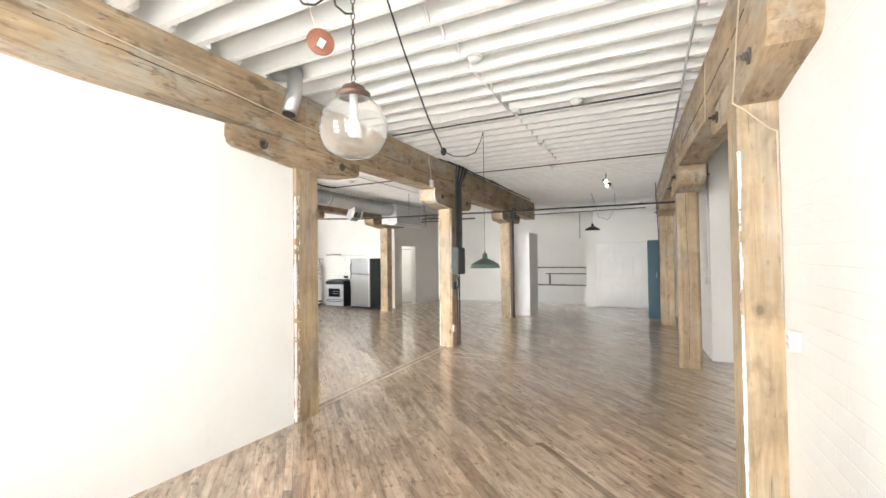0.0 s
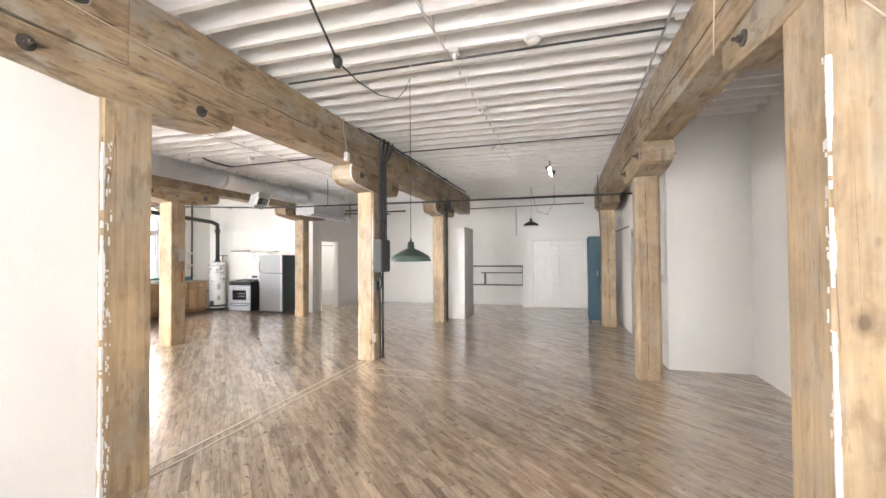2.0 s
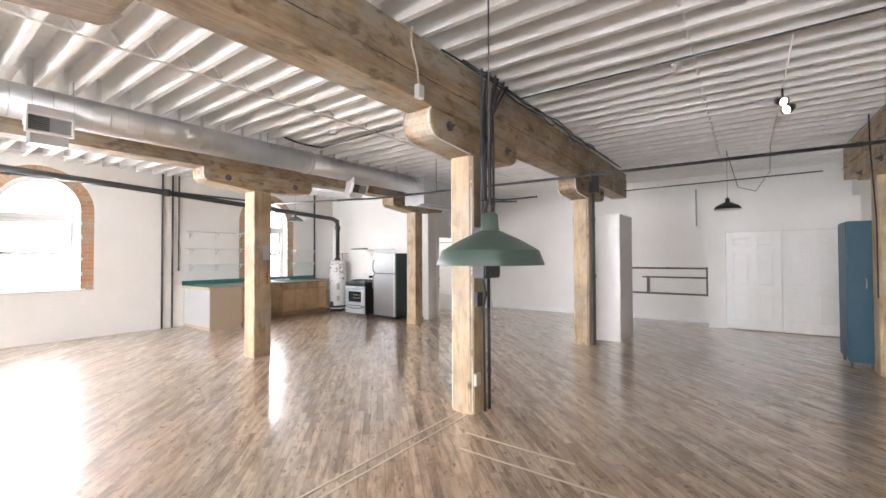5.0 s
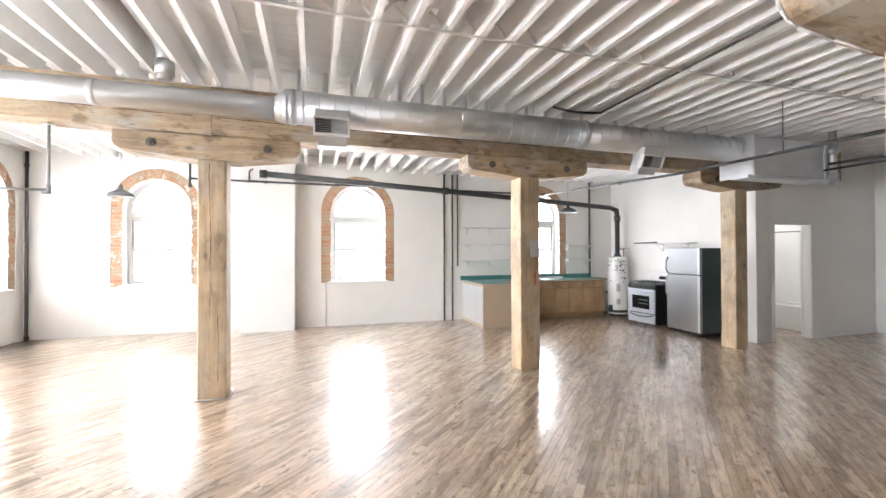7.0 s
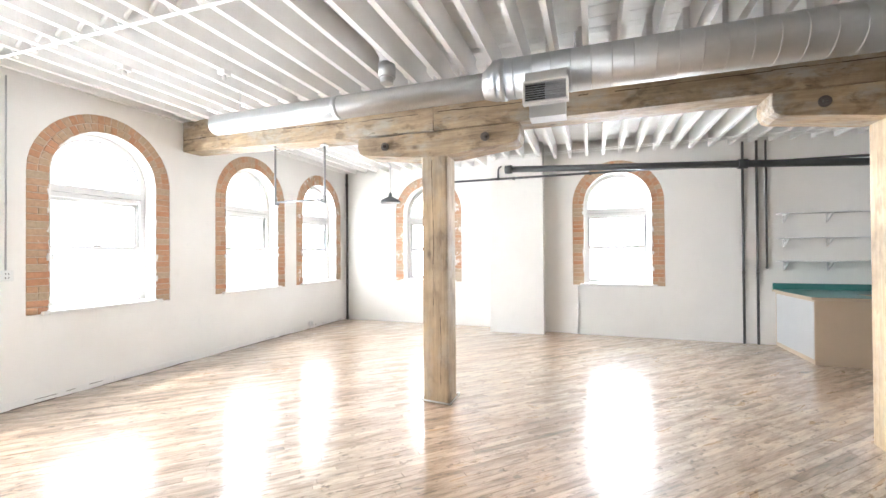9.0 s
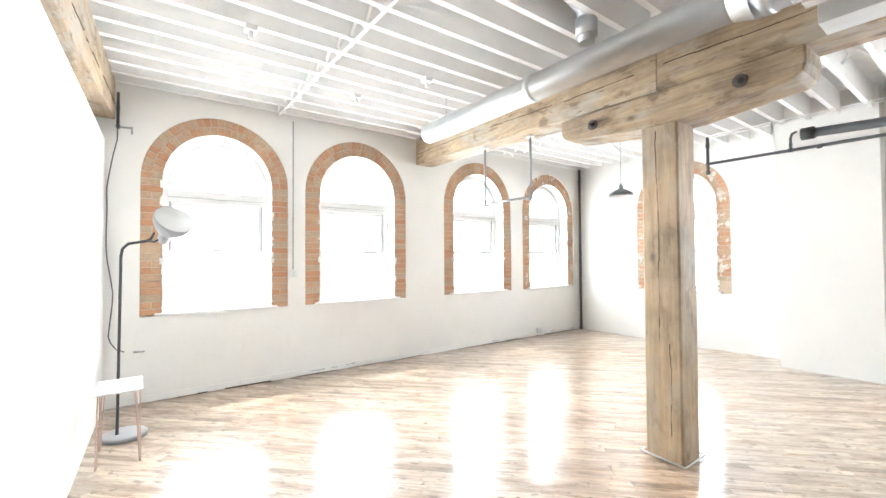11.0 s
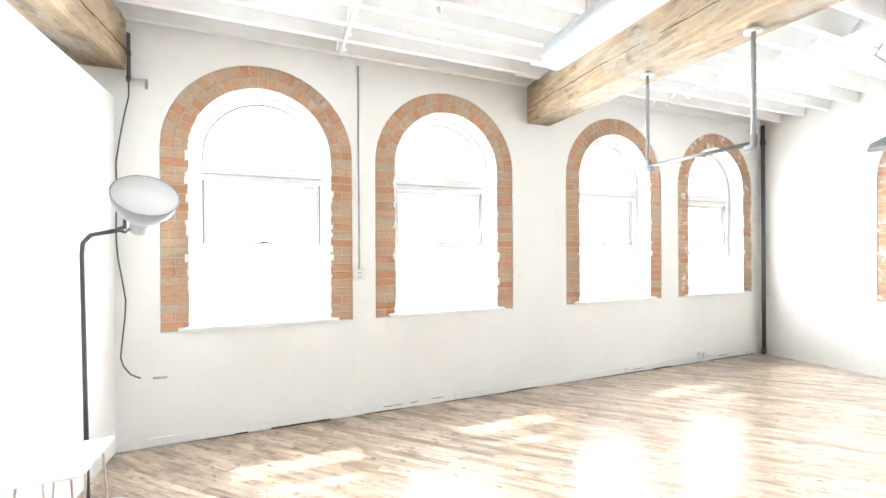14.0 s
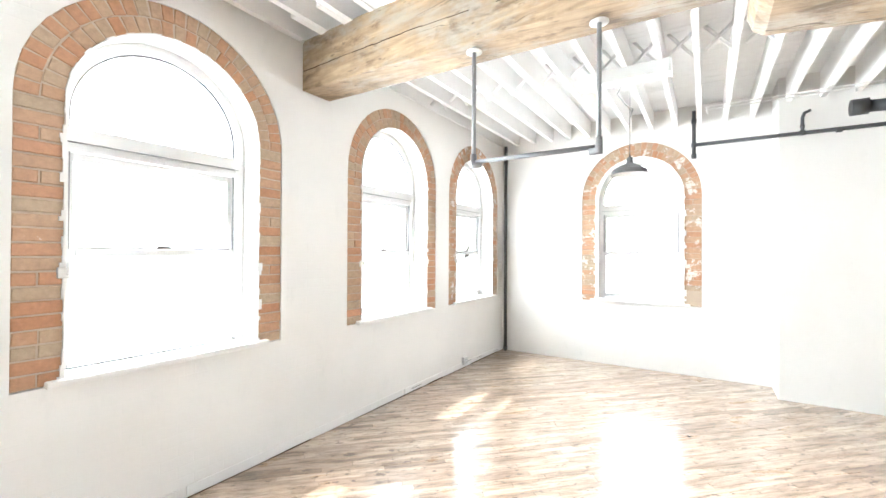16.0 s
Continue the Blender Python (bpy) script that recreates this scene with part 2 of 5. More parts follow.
BOARD_DEG = 135.0
WHITE = paint("white_wall_paint", (0.835, 0.82, 0.79), 0.6, 0.05, 0.15, 1.1, 0.10)
WHITE_BRICK = painted_brick("white_painted_brick", (0.835, 0.82, 0.79))
WHITE_BLOCK = painted_brick("white_painted_block", (0.835, 0.82, 0.79), 0.30, 0.10, 0.26)
CEIL = paint("white_ceiling_paint", (0.93, 0.92, 0.90), 0.7, 0.06, 0.3, 2.6, 0.12)
SASH = paint("old_sash_paint", (0.76, 0.755, 0.745), 0.45, 0.08, 0.1, 3.0, 0.2)
# Flat grey that stands in for the shadow in the sash joints.
JOINT_SHADE = plain("grey_joint_shade", (0.24, 0.24, 0.24), 0.8)
STOVE_FRONT = plain("silver_grey_enamel", (0.52, 0.55, 0.60), 0.3, 0.3, 0.06)
TRIM = paint("white_gloss_paint", (0.82, 0.81, 0.79), 0.35, 0.04, 0.06, 2.0)
TIMBER_Y = timber("beam_timber", (0.475, 0.365, 0.235), (0.235, 0.165, 0.102), 1)
TIMBER_Z = timber("post_timber", (0.52, 0.402, 0.256), (0.31, 0.222, 0.134), 2, 0.62, 0.6)
FLOOR_ONE = floor_mat("varnished_strip_floor", True)
FLOOR_ALL = floor_mat("varnished_strip_floor_far", False)
SUBFLOOR = plain("dark_floor_joint", (0.07, 0.05, 0.035), 0.8)
BRICK = brick_mat("orange_brick", False)
BRICK_PAINTED = brick_mat("half_painted_brick", True)
MORTAR = plain("pale_mortar", (0.54, 0.44, 0.335), 0.95)
GALV = metal_mat("galvanised_steel", (0.66, 0.67, 0.68), 0.42, (1.2, 0.6, 1.2), 0.16)
SILVER = metal_mat("dull_silver_panel", (0.68, 0.69, 0.70), 0.55, (0.5, 0.5, 0.5), 0.08, 0.7)
STEEL = metal_mat("brushed_stainless", (0.37, 0.375, 0.385), 0.36, (0.4, 0.4, 0.15), 0.06)
BLACK_PIPE = plain("black_iron_pipe", (0.035, 0.037, 0.038), 0.45)
GREY_PIPE = plain("dark_grey_conduit", (0.09, 0.092, 0.095), 0.45, 0.3)
DARK = plain("black_enamel", (0.018, 0.02, 0.02), 0.3)
FRIDGE_SIDE = plain("dark_green_black_panel", (0.016, 0.036, 0.036), 0.4)
BOLT = plain("rusty_iron", (0.13, 0.115, 0.10), 0.55, 0.6)
GREEN = paint("green_enamel", (0.062, 0.097, 0.078), 0.32, 0.10, 0.05, 4)
TEAL = paint("teal_laminate", (0.06, 0.20, 0.19), 0.35, 0.08, 0.03, 4)
OAK = timber("oak_cabinet", (0.52, 0.36, 0.21), (0.36, 0.23, 0.125), 2, 0.45, 0.0)
# The same oak darkened, so gaps between the doors read as shading lines.
OAK_SHADED = timber("oak_shaded_body", (0.36, 0.235, 0.13), (0.25, 0.155, 0.08), 2, 0.5, 0.0)
BEIGE = paint("beige_end_panel", (0.52, 0.42, 0.31), 0.5, 0.05, 0.04, 2)
GREYBOX = paint("grey_enamel_box", (0.055, 0.06, 0.062), 0.6, 0.1, 0.05, 3)
GREYDOOR = paint("grey_door_paint", (0.40, 0.405, 0.41), 0.45, 0.05, 0.05, 2)
BLUE = paint("blue_steel_paint", (0.014, 0.075, 0.115), 0.45, 0.15, 0.05, 3)
COPPER = plain("copper_disc", (0.26, 0.10, 0.06), 0.5)
BRONZE = plain("brown_bronze", (0.16, 0.10, 0.075), 0.4, 0.7)
WHITE_ENAMEL = plain("white_enamel", (0.80, 0.80, 0.79), 0.25, 0.0, 0.04)
WHITE_PLASTIC = plain("white_plastic", (0.75, 0.74, 0.72), 0.4, 0.0, 0.04)
RACK = plain("dull_brown_rail", (0.13, 0.115, 0.10), 0.6)
ROSE_WIRE = plain("rose_copper_wire", (0.48, 0.35, 0.29), 0.4, 0.4)
BAR = plain("grey_pipe_metal", (0.30, 0.305, 0.31), 0.4, 0.5)
LAMP_DARK = plain("mid_grey_lamp_enamel", (0.13, 0.135, 0.14), 0.45, 0.0, 0.08)
LAMP_GREY = plain("grey_lamp_metal", (0.33, 0.335, 0.35), 0.35, 0.0, 0.06)
GLASS = glass_mat("window_glass")
GLOBE_GLASS = glass_mat("globe_glass", 0.03, (0.98, 0.97, 0.95), 0.97)
ROPE = plain("pale_wire", (0.62, 0.54, 0.42), 0.6)
GREENISH = plain("oven_glass", (0.012, 0.014, 0.016), 0.12)


# ---- mesh helpers ----
def box(bm, x0, x1, y0, y1, z0, z1, bevel=0.0):
    vs = [bm.verts.new((x, y, z)) for x in (x0, x1) for y in (y0, y1) for z in (z0, z1)]
    fs = [(0, 1, 3, 2), (4, 6, 7, 5), (0, 4, 5, 1), (2, 3, 7, 6), (0, 2, 6, 4), (1, 5, 7, 3)]
    made = [bm.faces.new([vs[i] for i in f]) for f in fs]
    if bevel:
        es = list({e for f in made for e in f.edges})
        bmesh.ops.bevel(bm, geom=es, offset=bevel, segments=2, profile=0.6, affect="EDGES")
    return bm


def tube(bm, pts, r, seg=10, caps=True):
    """A round pipe along the points, mitred at the bends."""
    pts = [Vector(p) for p in pts]
    rings, side = [], None
    for i, p in enumerate(pts):
        a = (p - pts[i - 1]).normalized() if i else (pts[1] - p).normalized()
        b = (pts[i + 1] - p).normalized() if i < len(pts) - 1 else a
        d = (a + b).normalized() if (a + b).length > 1e-6 else a
        if side is None:
            side = d.orthogonal().normalized()
        side = (side - d * side.dot(d)).normalized()
        up = d.cross(side)
        k = 1 / max(0.5, math.cos(a.angle(b) / 2)) if a.length and b.length else 1
        rings.append([bm.verts.new(p + (side * math.cos(q) + up * math.sin(q)) * r * (k if i and i < len(pts) - 1 else 1)) for q in (math.tau * n / seg for n in range(seg))])
    for r0, r1 in zip(rings, rings[1:]):
        for n in range(seg):
            f = bm.faces.new((r0[n], r0[(n + 1) % seg], r1[(n + 1) % seg], r1[n]))
            f.smooth = True
    if caps:
        bm.faces.new(rings[0][::-1])
        bm.faces.new(rings[-1])
    return bm


def lathe(bm, prof, seg=28, centre=(0, 0, 0)):
    """A turned shape about z from (radius, height) pairs; a repeated pair makes a sharp crease."""
    cx, cy, cz = centre
    rings = []
    for r, z in prof:
        if r < 1e-5:
            rings.append([bm.verts.new((cx, cy, cz + z))])
        else:
            rings.append([bm.verts.new((cx + r * math.cos(math.tau * n / seg), cy + r * math.sin(math.tau * n / seg), cz + z)) for n in range(seg)])
    for (a, pa), (b, pb) in zip(zip(rings, prof), zip(rings[1:], prof[1:])):
        for n in range(0 if pa == pb else seg):
            p, q = n, (n + 1) % seg
            ring = [a[p % len(a)], a[q % len(a)], b[q % len(b)], b[p % len(b)]]
            ring = [v for i, v in enumerate(ring) if v not in ring[:i]]
            if len(ring) > 2:
                bm.faces.new(ring).smooth = True
    return bm


def prism(bm, poly, axis, a, b, bevel=0.0):
    """A flat outline drawn in the two other axes, pushed out along the axis from a to b."""
    def put(u, v, w):
        return {0: (w, u, v), 1: (u, w, v), 2: (u, v, w)}[axis]
    lo = [bm.verts.new(put(u, v, a)) for u, v in poly]
    hi = [bm.verts.new(put(u, v, b)) for u, v in poly]
    n = len(poly)
    made = [bm.faces.new(lo[::-1]), bm.faces.new(hi)]
    made += [bm.faces.new((lo[i], lo[(i + 1) % n], hi[(i + 1) % n], hi[i])) for i in range(n)]
    if bevel:
        es = list({e for f in made[:2] for e in f.edges})
        bmesh.ops.bevel(bm, geom=es, offset=bevel, segments=2, profile=0.6, affect="EDGES")
    return bm


def mesh_of(name, bm, mat):
    bmesh.ops.recalc_face_normals(bm, faces=bm.faces)
    me = bpy.data.meshes.new(name)
    bm.to_mesh(me)
    bm.free()
    me.materials.append(mat)
    return me


def part(name, bm, mat, parent=None, label=""):
    ob = new(name, mesh_of(name, bm, mat))
    if parent is not None:
        ob.parent = parent
    return tagged(ob, label)


def solid(name, bm, mat, label, category="", kind="", group=""):
    return tagged(new(name, mesh_of(name, bm, mat)), label, category, group, kind)


def thing(name, place, label, category, group="", kind="", turn=0.0):
    ob = new(name)
    ob.empty_display_size = 0.1
    ob.matrix_basis = pose(*place, 0, 0, turn)
    return tagged(ob, label, category, group, kind)


def B(*a, **k):
    return box(bmesh.new(), *a, **k)


def L(prof, seg=28, centre=(0, 0, 0)):
    return lathe(bmesh.new(), prof, seg, centre)

# ---- windows ----
R_IN, R_OUT, Z_SILL, Z_SPRING = 0.580, 0.795, 0.955, 2.48


def arch_ring(bm, r0, r1, zb, y0, y1, n=22):
    """A round-headed band: two jambs and a half ring, from y0 to y1 in depth."""
    path = [(-1.0, zb - Z_SPRING)] + [(-math.cos(math.pi * k / n), math.sin(math.pi * k / n)) for k in range(n + 1)] + [(1.0, zb - Z_SPRING)]
    rows = []
    for k, (u, w) in enumerate(path):
        ends = k in (0, len(path) - 1)
        pts = [(u * r, (w if ends else w * r) + Z_SPRING) for r in (r0, r1)]
        rows.append([bm.verts.new((pts[i][0], y, pts[i][1])) for i, y in ((0, y0), (0, y1), (1, y1), (1, y0))])
    for a, b in zip(rows, rows[1:]):
        for i in range(4):
            bm.faces.new((a[i], a[(i + 1) % 4], b[(i + 1) % 4], b[i]))
    bm.faces.new(rows[0])
    bm.faces.new(rows[-1][::-1])
    return bm


def half_disc(bm, r, z, y0, y1, n=22):
    return prism(bm, [(-r, z)] + [(-r * math.cos(math.pi * k / n), Z_SPRING + r * math.sin(math.pi * k / n)) for k in range(n + 1)] + [(r, z)], 1, y0, y1)


def brick_meshes():
    def one(w, d, h):
        bm = bmesh.new()
        box(bm, -w / 2, w / 2, -d, 0, -h / 2, h / 2)
        for v in bm.verts:
            v.co += Vector((random.uniform(-1, 1), random.uniform(-1, 1), random.uniform(-1, 1))) * 0.0025
        bmesh.ops.bevel(bm, geom=[e for e in bm.edges if all(v.co.y > -d / 2 for v in e.verts)], offset=0.004, segments=1, affect="EDGES")
        return bm
    kinds = {}
    for key, (w, d, h) in {"long": (0.203, 0.05, 0.066), "half": (0.097, 0.05, 0.066), "wedge": (0.099, 0.05, 0.066)}.items():
        kinds[key] = []
        for _ in range(4):
            bm = one(w, d, h)
            if key == "wedge":
                for v in bm.verts:
                    v.co.z *= 1.0 + 0.55 * v.co.x
            kinds[key].append(bm)
    return {k: [mesh_of("brick", b, BRICK) for b in v] for k, v in kinds.items()}


BRICKS = brick_meshes()
BRICKS_PAINTED = {k: [m.copy() for m in v] for k, v in BRICKS.items()}
for ms in BRICKS_PAINTED.values():
    for me_ in ms:
        me_.materials[0] = BRICK_PAINTED
window_count = 0


def window(place, turn, label, bricks=True, painted=False, left_base=0.94, power=1.0):
    """A round-headed sash window in its opening. Local x runs along the wall, y into the room."""
    global window_count
    window_count += 1
    w = thing("window_%d" % window_count, place, label, "window", "arched windows", "structure", turn)
    part("reveal", arch_ring(bmesh.new(), R_IN, R_OUT, 0.93, -0.44, -0.055), WHITE, w)
    if bricks:
        bed = part("brick_surround", arch_ring(bmesh.new(), R_IN + 0.002, R_OUT - 0.002, 0.94, -0.056, -0.014), MORTAR, w, "band of bare orange brick round the opening")
        pool = BRICKS_PAINTED if painted else BRICKS

        def lay(key, x, z, turn_y):
            b_ = new("brick", random.choice(pool[key]))
            b_.parent = bed
            b_.matrix_basis = pose(x + random.uniform(-1, 1) * 0.003, -0.004 - random.random() * 0.006, z, 0, turn_y + random.uniform(-1, 1) * 0.7, 0)
        mid = (R_IN + R_OUT) / 2
        for s in (-1, 1):
            low = left_base if s < 0 else 0.94
            n = round((Z_SPRING - low) / 0.0755)
            pitch = (Z_SPRING - low) / n
            for k in range(n):
                z = low + (k + 0.5) * pitch
                if random.random() < 0.16:
                    lay("half", s * (mid - 0.053), z, 0)
                    lay("half", s * (mid + 0.053), z, 0)
                else:
                    lay("long", s * mid, z, 0)
        for r, n in ((mid - 0.053, 27), (mid + 0.053, 31)):
            for i in range(n):
                a = math.pi * (i + 0.5) / n
                lay("wedge", r * math.cos(a), Z_SPRING + r * math.sin(a), -math.degrees(a))
        flakes = bmesh.new()
        for s in (-1, 1):
            z = 0.95
            while z < Z_SPRING:
                q, h_ = random.choice((0.006, 0.008, 0.011, 0.016, 0.030)) * random.uniform(0.7, 1.2), random.uniform(0.02, 0.09)
                box(flakes, s * (R_IN - 0.003), s * (R_IN + q), -0.03, 0.001 + random.uniform(0, 0.002), z, min(z + h_, Z_SPRING))
                z += h_
        for i in range(46):
            a, q = math.pi * (i + 0.5) / 46, random.uniform(0.004, 0.012)
            bit = bmesh.new()
            box(bit, R_IN - 0.003, R_IN + q, -0.03, 0.001 + random.uniform(0, 0.002), -0.024, 0.024)
            bit.transform(Matrix.Translation((0, 0, Z_SPRING)) @ Matrix.Rotation(-a, 4, "Y"))
            tmp = bpy.data.meshes.new("bit")
            bit.to_mesh(tmp)
            flakes.from_mesh(tmp)
            bpy.data.meshes.remove(tmp)
            bit.free()
        tagged(part("paint_highlight_edge", flakes, TRIM, w, "ragged white paint lapping over the brick edge"), "", "", "", "stuff")
        for s in (-1, 1):
            lug = bmesh.new()
            box(lug, s * (R_IN - 0.030), s * (R_IN + 0.034), -0.05, 0.010, 1.515, 1.575, 0.006)
            tube(lug, [(s * (R_IN - 0.012), 0.012, 1.53), (s * (R_IN - 0.012), 0.012, 1.60)], 0.010, 8)
            part("shutter_hinge", lug, TRIM, w, "white painted iron hinge lug in the brick")
    else:
        part("reveal", arch_ring(bmesh.new(), R_IN, R_OUT, 0.93, -0.055, 0.0), WHITE, w)
    fr = part("window_frame", arch_ring(bmesh.new(), R_IN - 0.065, R_IN - 0.002, Z_SILL, -0.30, -0.20), SASH, w, "white painted wooden frame")
    bm = bmesh.new()
    box(bm, -0.54, 0.54, -0.295, -0.19, 2.31, 2.40, 0.008)
    box(bm, -0.53, 0.53, -0.285, -0.205, 2.255, 2.308, 0.005)
    part("transom", bm, SASH, w)
    # Thin grey strips drawn where the sash joints are only in shadow.
    bm = bmesh.new()
    arch_ring(bm, R_IN - 0.079, R_IN - 0.066, 0.97, -0.236, -0.226)
    box(bm, -0.53, 0.53, -0.200, -0.192, 2.3085, 2.3155)
    box(bm, -0.47, 0.47, -0.2165, -0.2145, 1.622, 1.628)
    box(bm, -0.47, 0.47, -0.2165, -0.2145, 1.676, 1.684)
    box(bm, -0.53, 0.53, -0.2165, -0.2, 0.969, 0.977)
    part("weatherstrip", bm, JOINT_SHADE, w, "thin dark joints round the sashes")
    for nm, z0, z1, y in (("upper_sash", 1.63, 2.255, -0.275), ("lower_sash", 0.985, 1.675, -0.235)):
        bm = bmesh.new()
        for x0, x1 in ((-0.53, -0.475), (0.475, 0.53)):
            box(bm, x0, x1, y - 0.018, y + 0.018, z0, z1, 0.004)
        box(bm, -0.474, 0.474, y - 0.018, y + 0.018, z1 - 0.045, z1, 0.004)
        box(bm, -0.474, 0.474, y - 0.018, y + 0.018, z0, z0 + 0.06, 0.004)
        sash = part(nm, bm, SASH, w)
        g = part("pane", B(-0.474, 0.474, y - 0.003, y + 0.003, z0 + 0.06, z1 - 0.045), GLASS, sash)
        g.visible_shadow = False
    g = part("pane", half_disc(bmesh.new(), R_IN - 0.066, 2.40, -0.262, -0.256), GLASS, w, "half-round fanlight pane")
    g.visible_shadow = False
    sill = bmesh.new()
    box(sill, -0.66, 0.66, -0.40, 0.045, 0.93, 0.968, 0.012)
    part("window_sill", sill, TRIM, w)
    bm = bmesh.new()
    tube(bm, [(-0.04, -0.205, 1.69), (0.04, -0.205, 1.69)], 0.012, 8)
    part("sash_lock", bm, BOLT, w)
    lamp = new("window_light", bpy.data.lights.new("window_light", "AREA"))
    lamp.data.shape, lamp.data.size, lamp.data.size_y = "RECTANGLE", 3.4, 3.6
    lamp.data.energy, lamp.data.color, lamp.data.spread = WINDOW_POWER * power, (1.0, 0.985, 0.96), radians(150)
    lamp.matrix_world = w.matrix_basis @ look((0, -1.0, 2.1), (0, 0.0, 1.78))
    return w


# ---- walls ----
def arched_wall(bm, u0, u1, z0, z1, depth, centres, n=22):
    """A wall in local x-z with round-headed openings, its face at y = 0 and its back at -depth."""
    r = R_OUT - 0.003
    edge = u0
    for c in sorted(centres):
        box(bm, edge, c - r, -depth, 0, z0, z1)
        box(bm, c - r, c + r, -depth, 0, z0, 0.935)
        pts = [(c - r * math.cos(math.pi * k / n), Z_SPRING + r * math.sin(math.pi * k / n)) for k in range(n + 1)]
        for (xa, za), (xb, zb) in zip(pts, pts[1:]):
            prism(bm, [(xa, za), (xb, zb), (xb, z1), (xa, z1)], 1, -depth, 0)
        edge = c + r
    box(bm, edge, u1, -depth, 0, z0, z1)
    return bm


def wall(name, bm, label, mat=None):
    return solid(name, bm, mat or WHITE, label, "wall", "structure")


SOUTH_WINDOWS = (-4.38, -6.19, -8.52, -10.42, -1.85, -0.05)
w = wall("wall_south", arched_wall(bmesh.new(), WEST - 0.4, 1.5, -0.1, 3.7, 0.45, SOUTH_WINDOWS), "white painted brick wall with arched windows", WHITE_BRICK)
w.matrix_basis = pose(0, SOUTH, 0)
w = wall("wall_west_south", arched_wall(bmesh.new(), -2.2, 2.02, -0.1, 3.7, 0.45, (-0.56,)), "white painted wall with one arched window", WHITE_BRICK)
w.matrix_basis = pose(WEST, 0, 0, 0, 0, -90)
w = wall("wall_west_north", arched_wall(bmesh.new(), -11.6, -3.655, -0.1, 3.7, 0.45, (-4.46, -8.96)), "white painted wall behind the kitchen with arched windows")
w.matrix_basis = pose(-11.15, 0, 0, 0, 0, -90)
wall("wall_pier", B(-11.6, -10.88, 2.10, 3.14, -0.1, 3.7, bevel=0.006), "white painted pier standing out of the west wall")
wall("wall_recess", B(-11.6, -11.20, 3.14, 3.655, -0.1, 3.7), "white painted strip of wall beside the pier")
for i, (x, lb) in enumerate(zip(SOUTH_WINDOWS, (0.92, 0.92, 0.92, 0.93, 0.94, 0.94))):
    window((x, SOUTH, 0), 0, "tall arched white sash window with a bare brick surround" if i < 4 else "tall arched white sash window in the white wall", i < 4, i == 3, 0.94, (0.62, 0.6, 0.54, 0.42, 0.36, 0.40)[i])
window((WEST, 0.56, 0), -90, "arched white sash window with half-painted brick surround", True, True, 1.15, 0.30)
window((-11.15, 4.46, 0), -90, "arched white sash window with a bare brick surround", power=0.85)
window((-11.15, 8.96, 0), -90, "arched sash window with brick surround above the kitchen counter", power=0.42)

wall("wall_kitchen", B(-11.6, -7.10, 11.14, 11.28, -0.1, 3.7), "white painted wall behind the stove and refrigerator")
wall("wall_bath_pier", B(-7.24, -7.08, 10.80, 11.20, -0.1, 3.7, bevel=0.006), "white painted end of the bathroom wall")
bm = bmesh.new()
box(bm, -7.20, -7.08, 12.15, 14.0, -0.1, 3.7)
box(bm, -7.20, -7.08, 11.20, 12.15, 2.06, 3.7)
wall("wall_bath_east", bm, "white painted bathroom wall with an open doorway")
wall("wall_bath_north", B(-11.6, -7.20, 13.30, 13.44, -0.1, 3.7), "white bathroom end wall")
wall("wall_bath_west", B(-9.70, -9.56, 11.28, 13.30, -0.1, 3.7), "white bathroom side wall")
wall("wall_north", B(-7.3, 2.6, NORTH, NORTH + 0.3, -0.1, 3.7), "plain white painted end wall")
wall("wall_partition", prism(bmesh.new(), [(-3.28, SOUTH), (-3.08, SOUTH), (-2.87, 2.297), (-3.15, 2.297)], 2, -0.1, BEAM_Z0 + 0.004), "white partition wall under the timber beam")
wall("wall_east_near", B(1.098, 1.35, SOUTH, 2.45, -0.1, 3.7), "rough white painted block wall beside the timber post", WHITE_BLOCK)
wall("wall_alcove_south", B(1.35, 2.5, 2.35, 2.62, -0.1, 3.7), "white wall closing the alcove")
wall("wall_alcove_east", B(2.28, 2.5, 2.62, 6.80, -0.1, 3.7), "white painted alcove wall")
def east(y):
    """Face of the far east wall, which runs slightly askew."""
    return 1.27 - 0.038 * (y - 6.8)


bm = bmesh.new()
for ya, yb, za, zb, back in ((6.80, 8.50, -0.1, 3.7, 0), (9.50, 14.0, -0.1, 3.7, 0), (8.50, 9.50, 2.10, 3.7, 0), (8.50, 9.50, -0.1, 2.10, 0.3)):
    prism(bm, [(east(ya) + back, ya), (2.5, ya), (2.5, yb), (east(yb) + back, yb)], 2, za, zb)
wall("wall_east_far", bm, "white painted wall with a grey steel door")
bm = bmesh.new()
box(bm, -1.38, -1.06, 13.40, 14.0, -0.1, 2.66)
box(bm, -1.06, 0.80, 13.40, 14.0, 2.06, 2.66)
box(bm, 0.80, 1.08, 13.40, 14.0, -0.1, 2.66)
box(bm, -1.06, 0.80, 13.62, 14.0, -0.1, 2.06)
wall("wall_closet", bm, "low white closet front built against the end wall")
bm = bmesh.new()
box(bm, -7.078, -7.062, 12.15, 13.99, 0, 0.12, 0.004)
box(bm, -7.06, -1.385, 13.983, 13.999, 0, 0.10, 0.004)
solid("baseboard", bm, TRIM, "white painted baseboard", "baseboard", "structure")

# Pale sheet added outside; it keeps the view through the windows near white.
PALE_OUTSIDE = plain("pale_added_ground", (0.50, 0.49, 0.47), 0.9)
bm = bmesh.new()
for x0, x1, y0, y1 in ((-400, 400, -400, -2.1), (-400, -12.0, -2.1, 400)):
    box(bm, x0, x1, y0, y1, -4.2, -4.0)
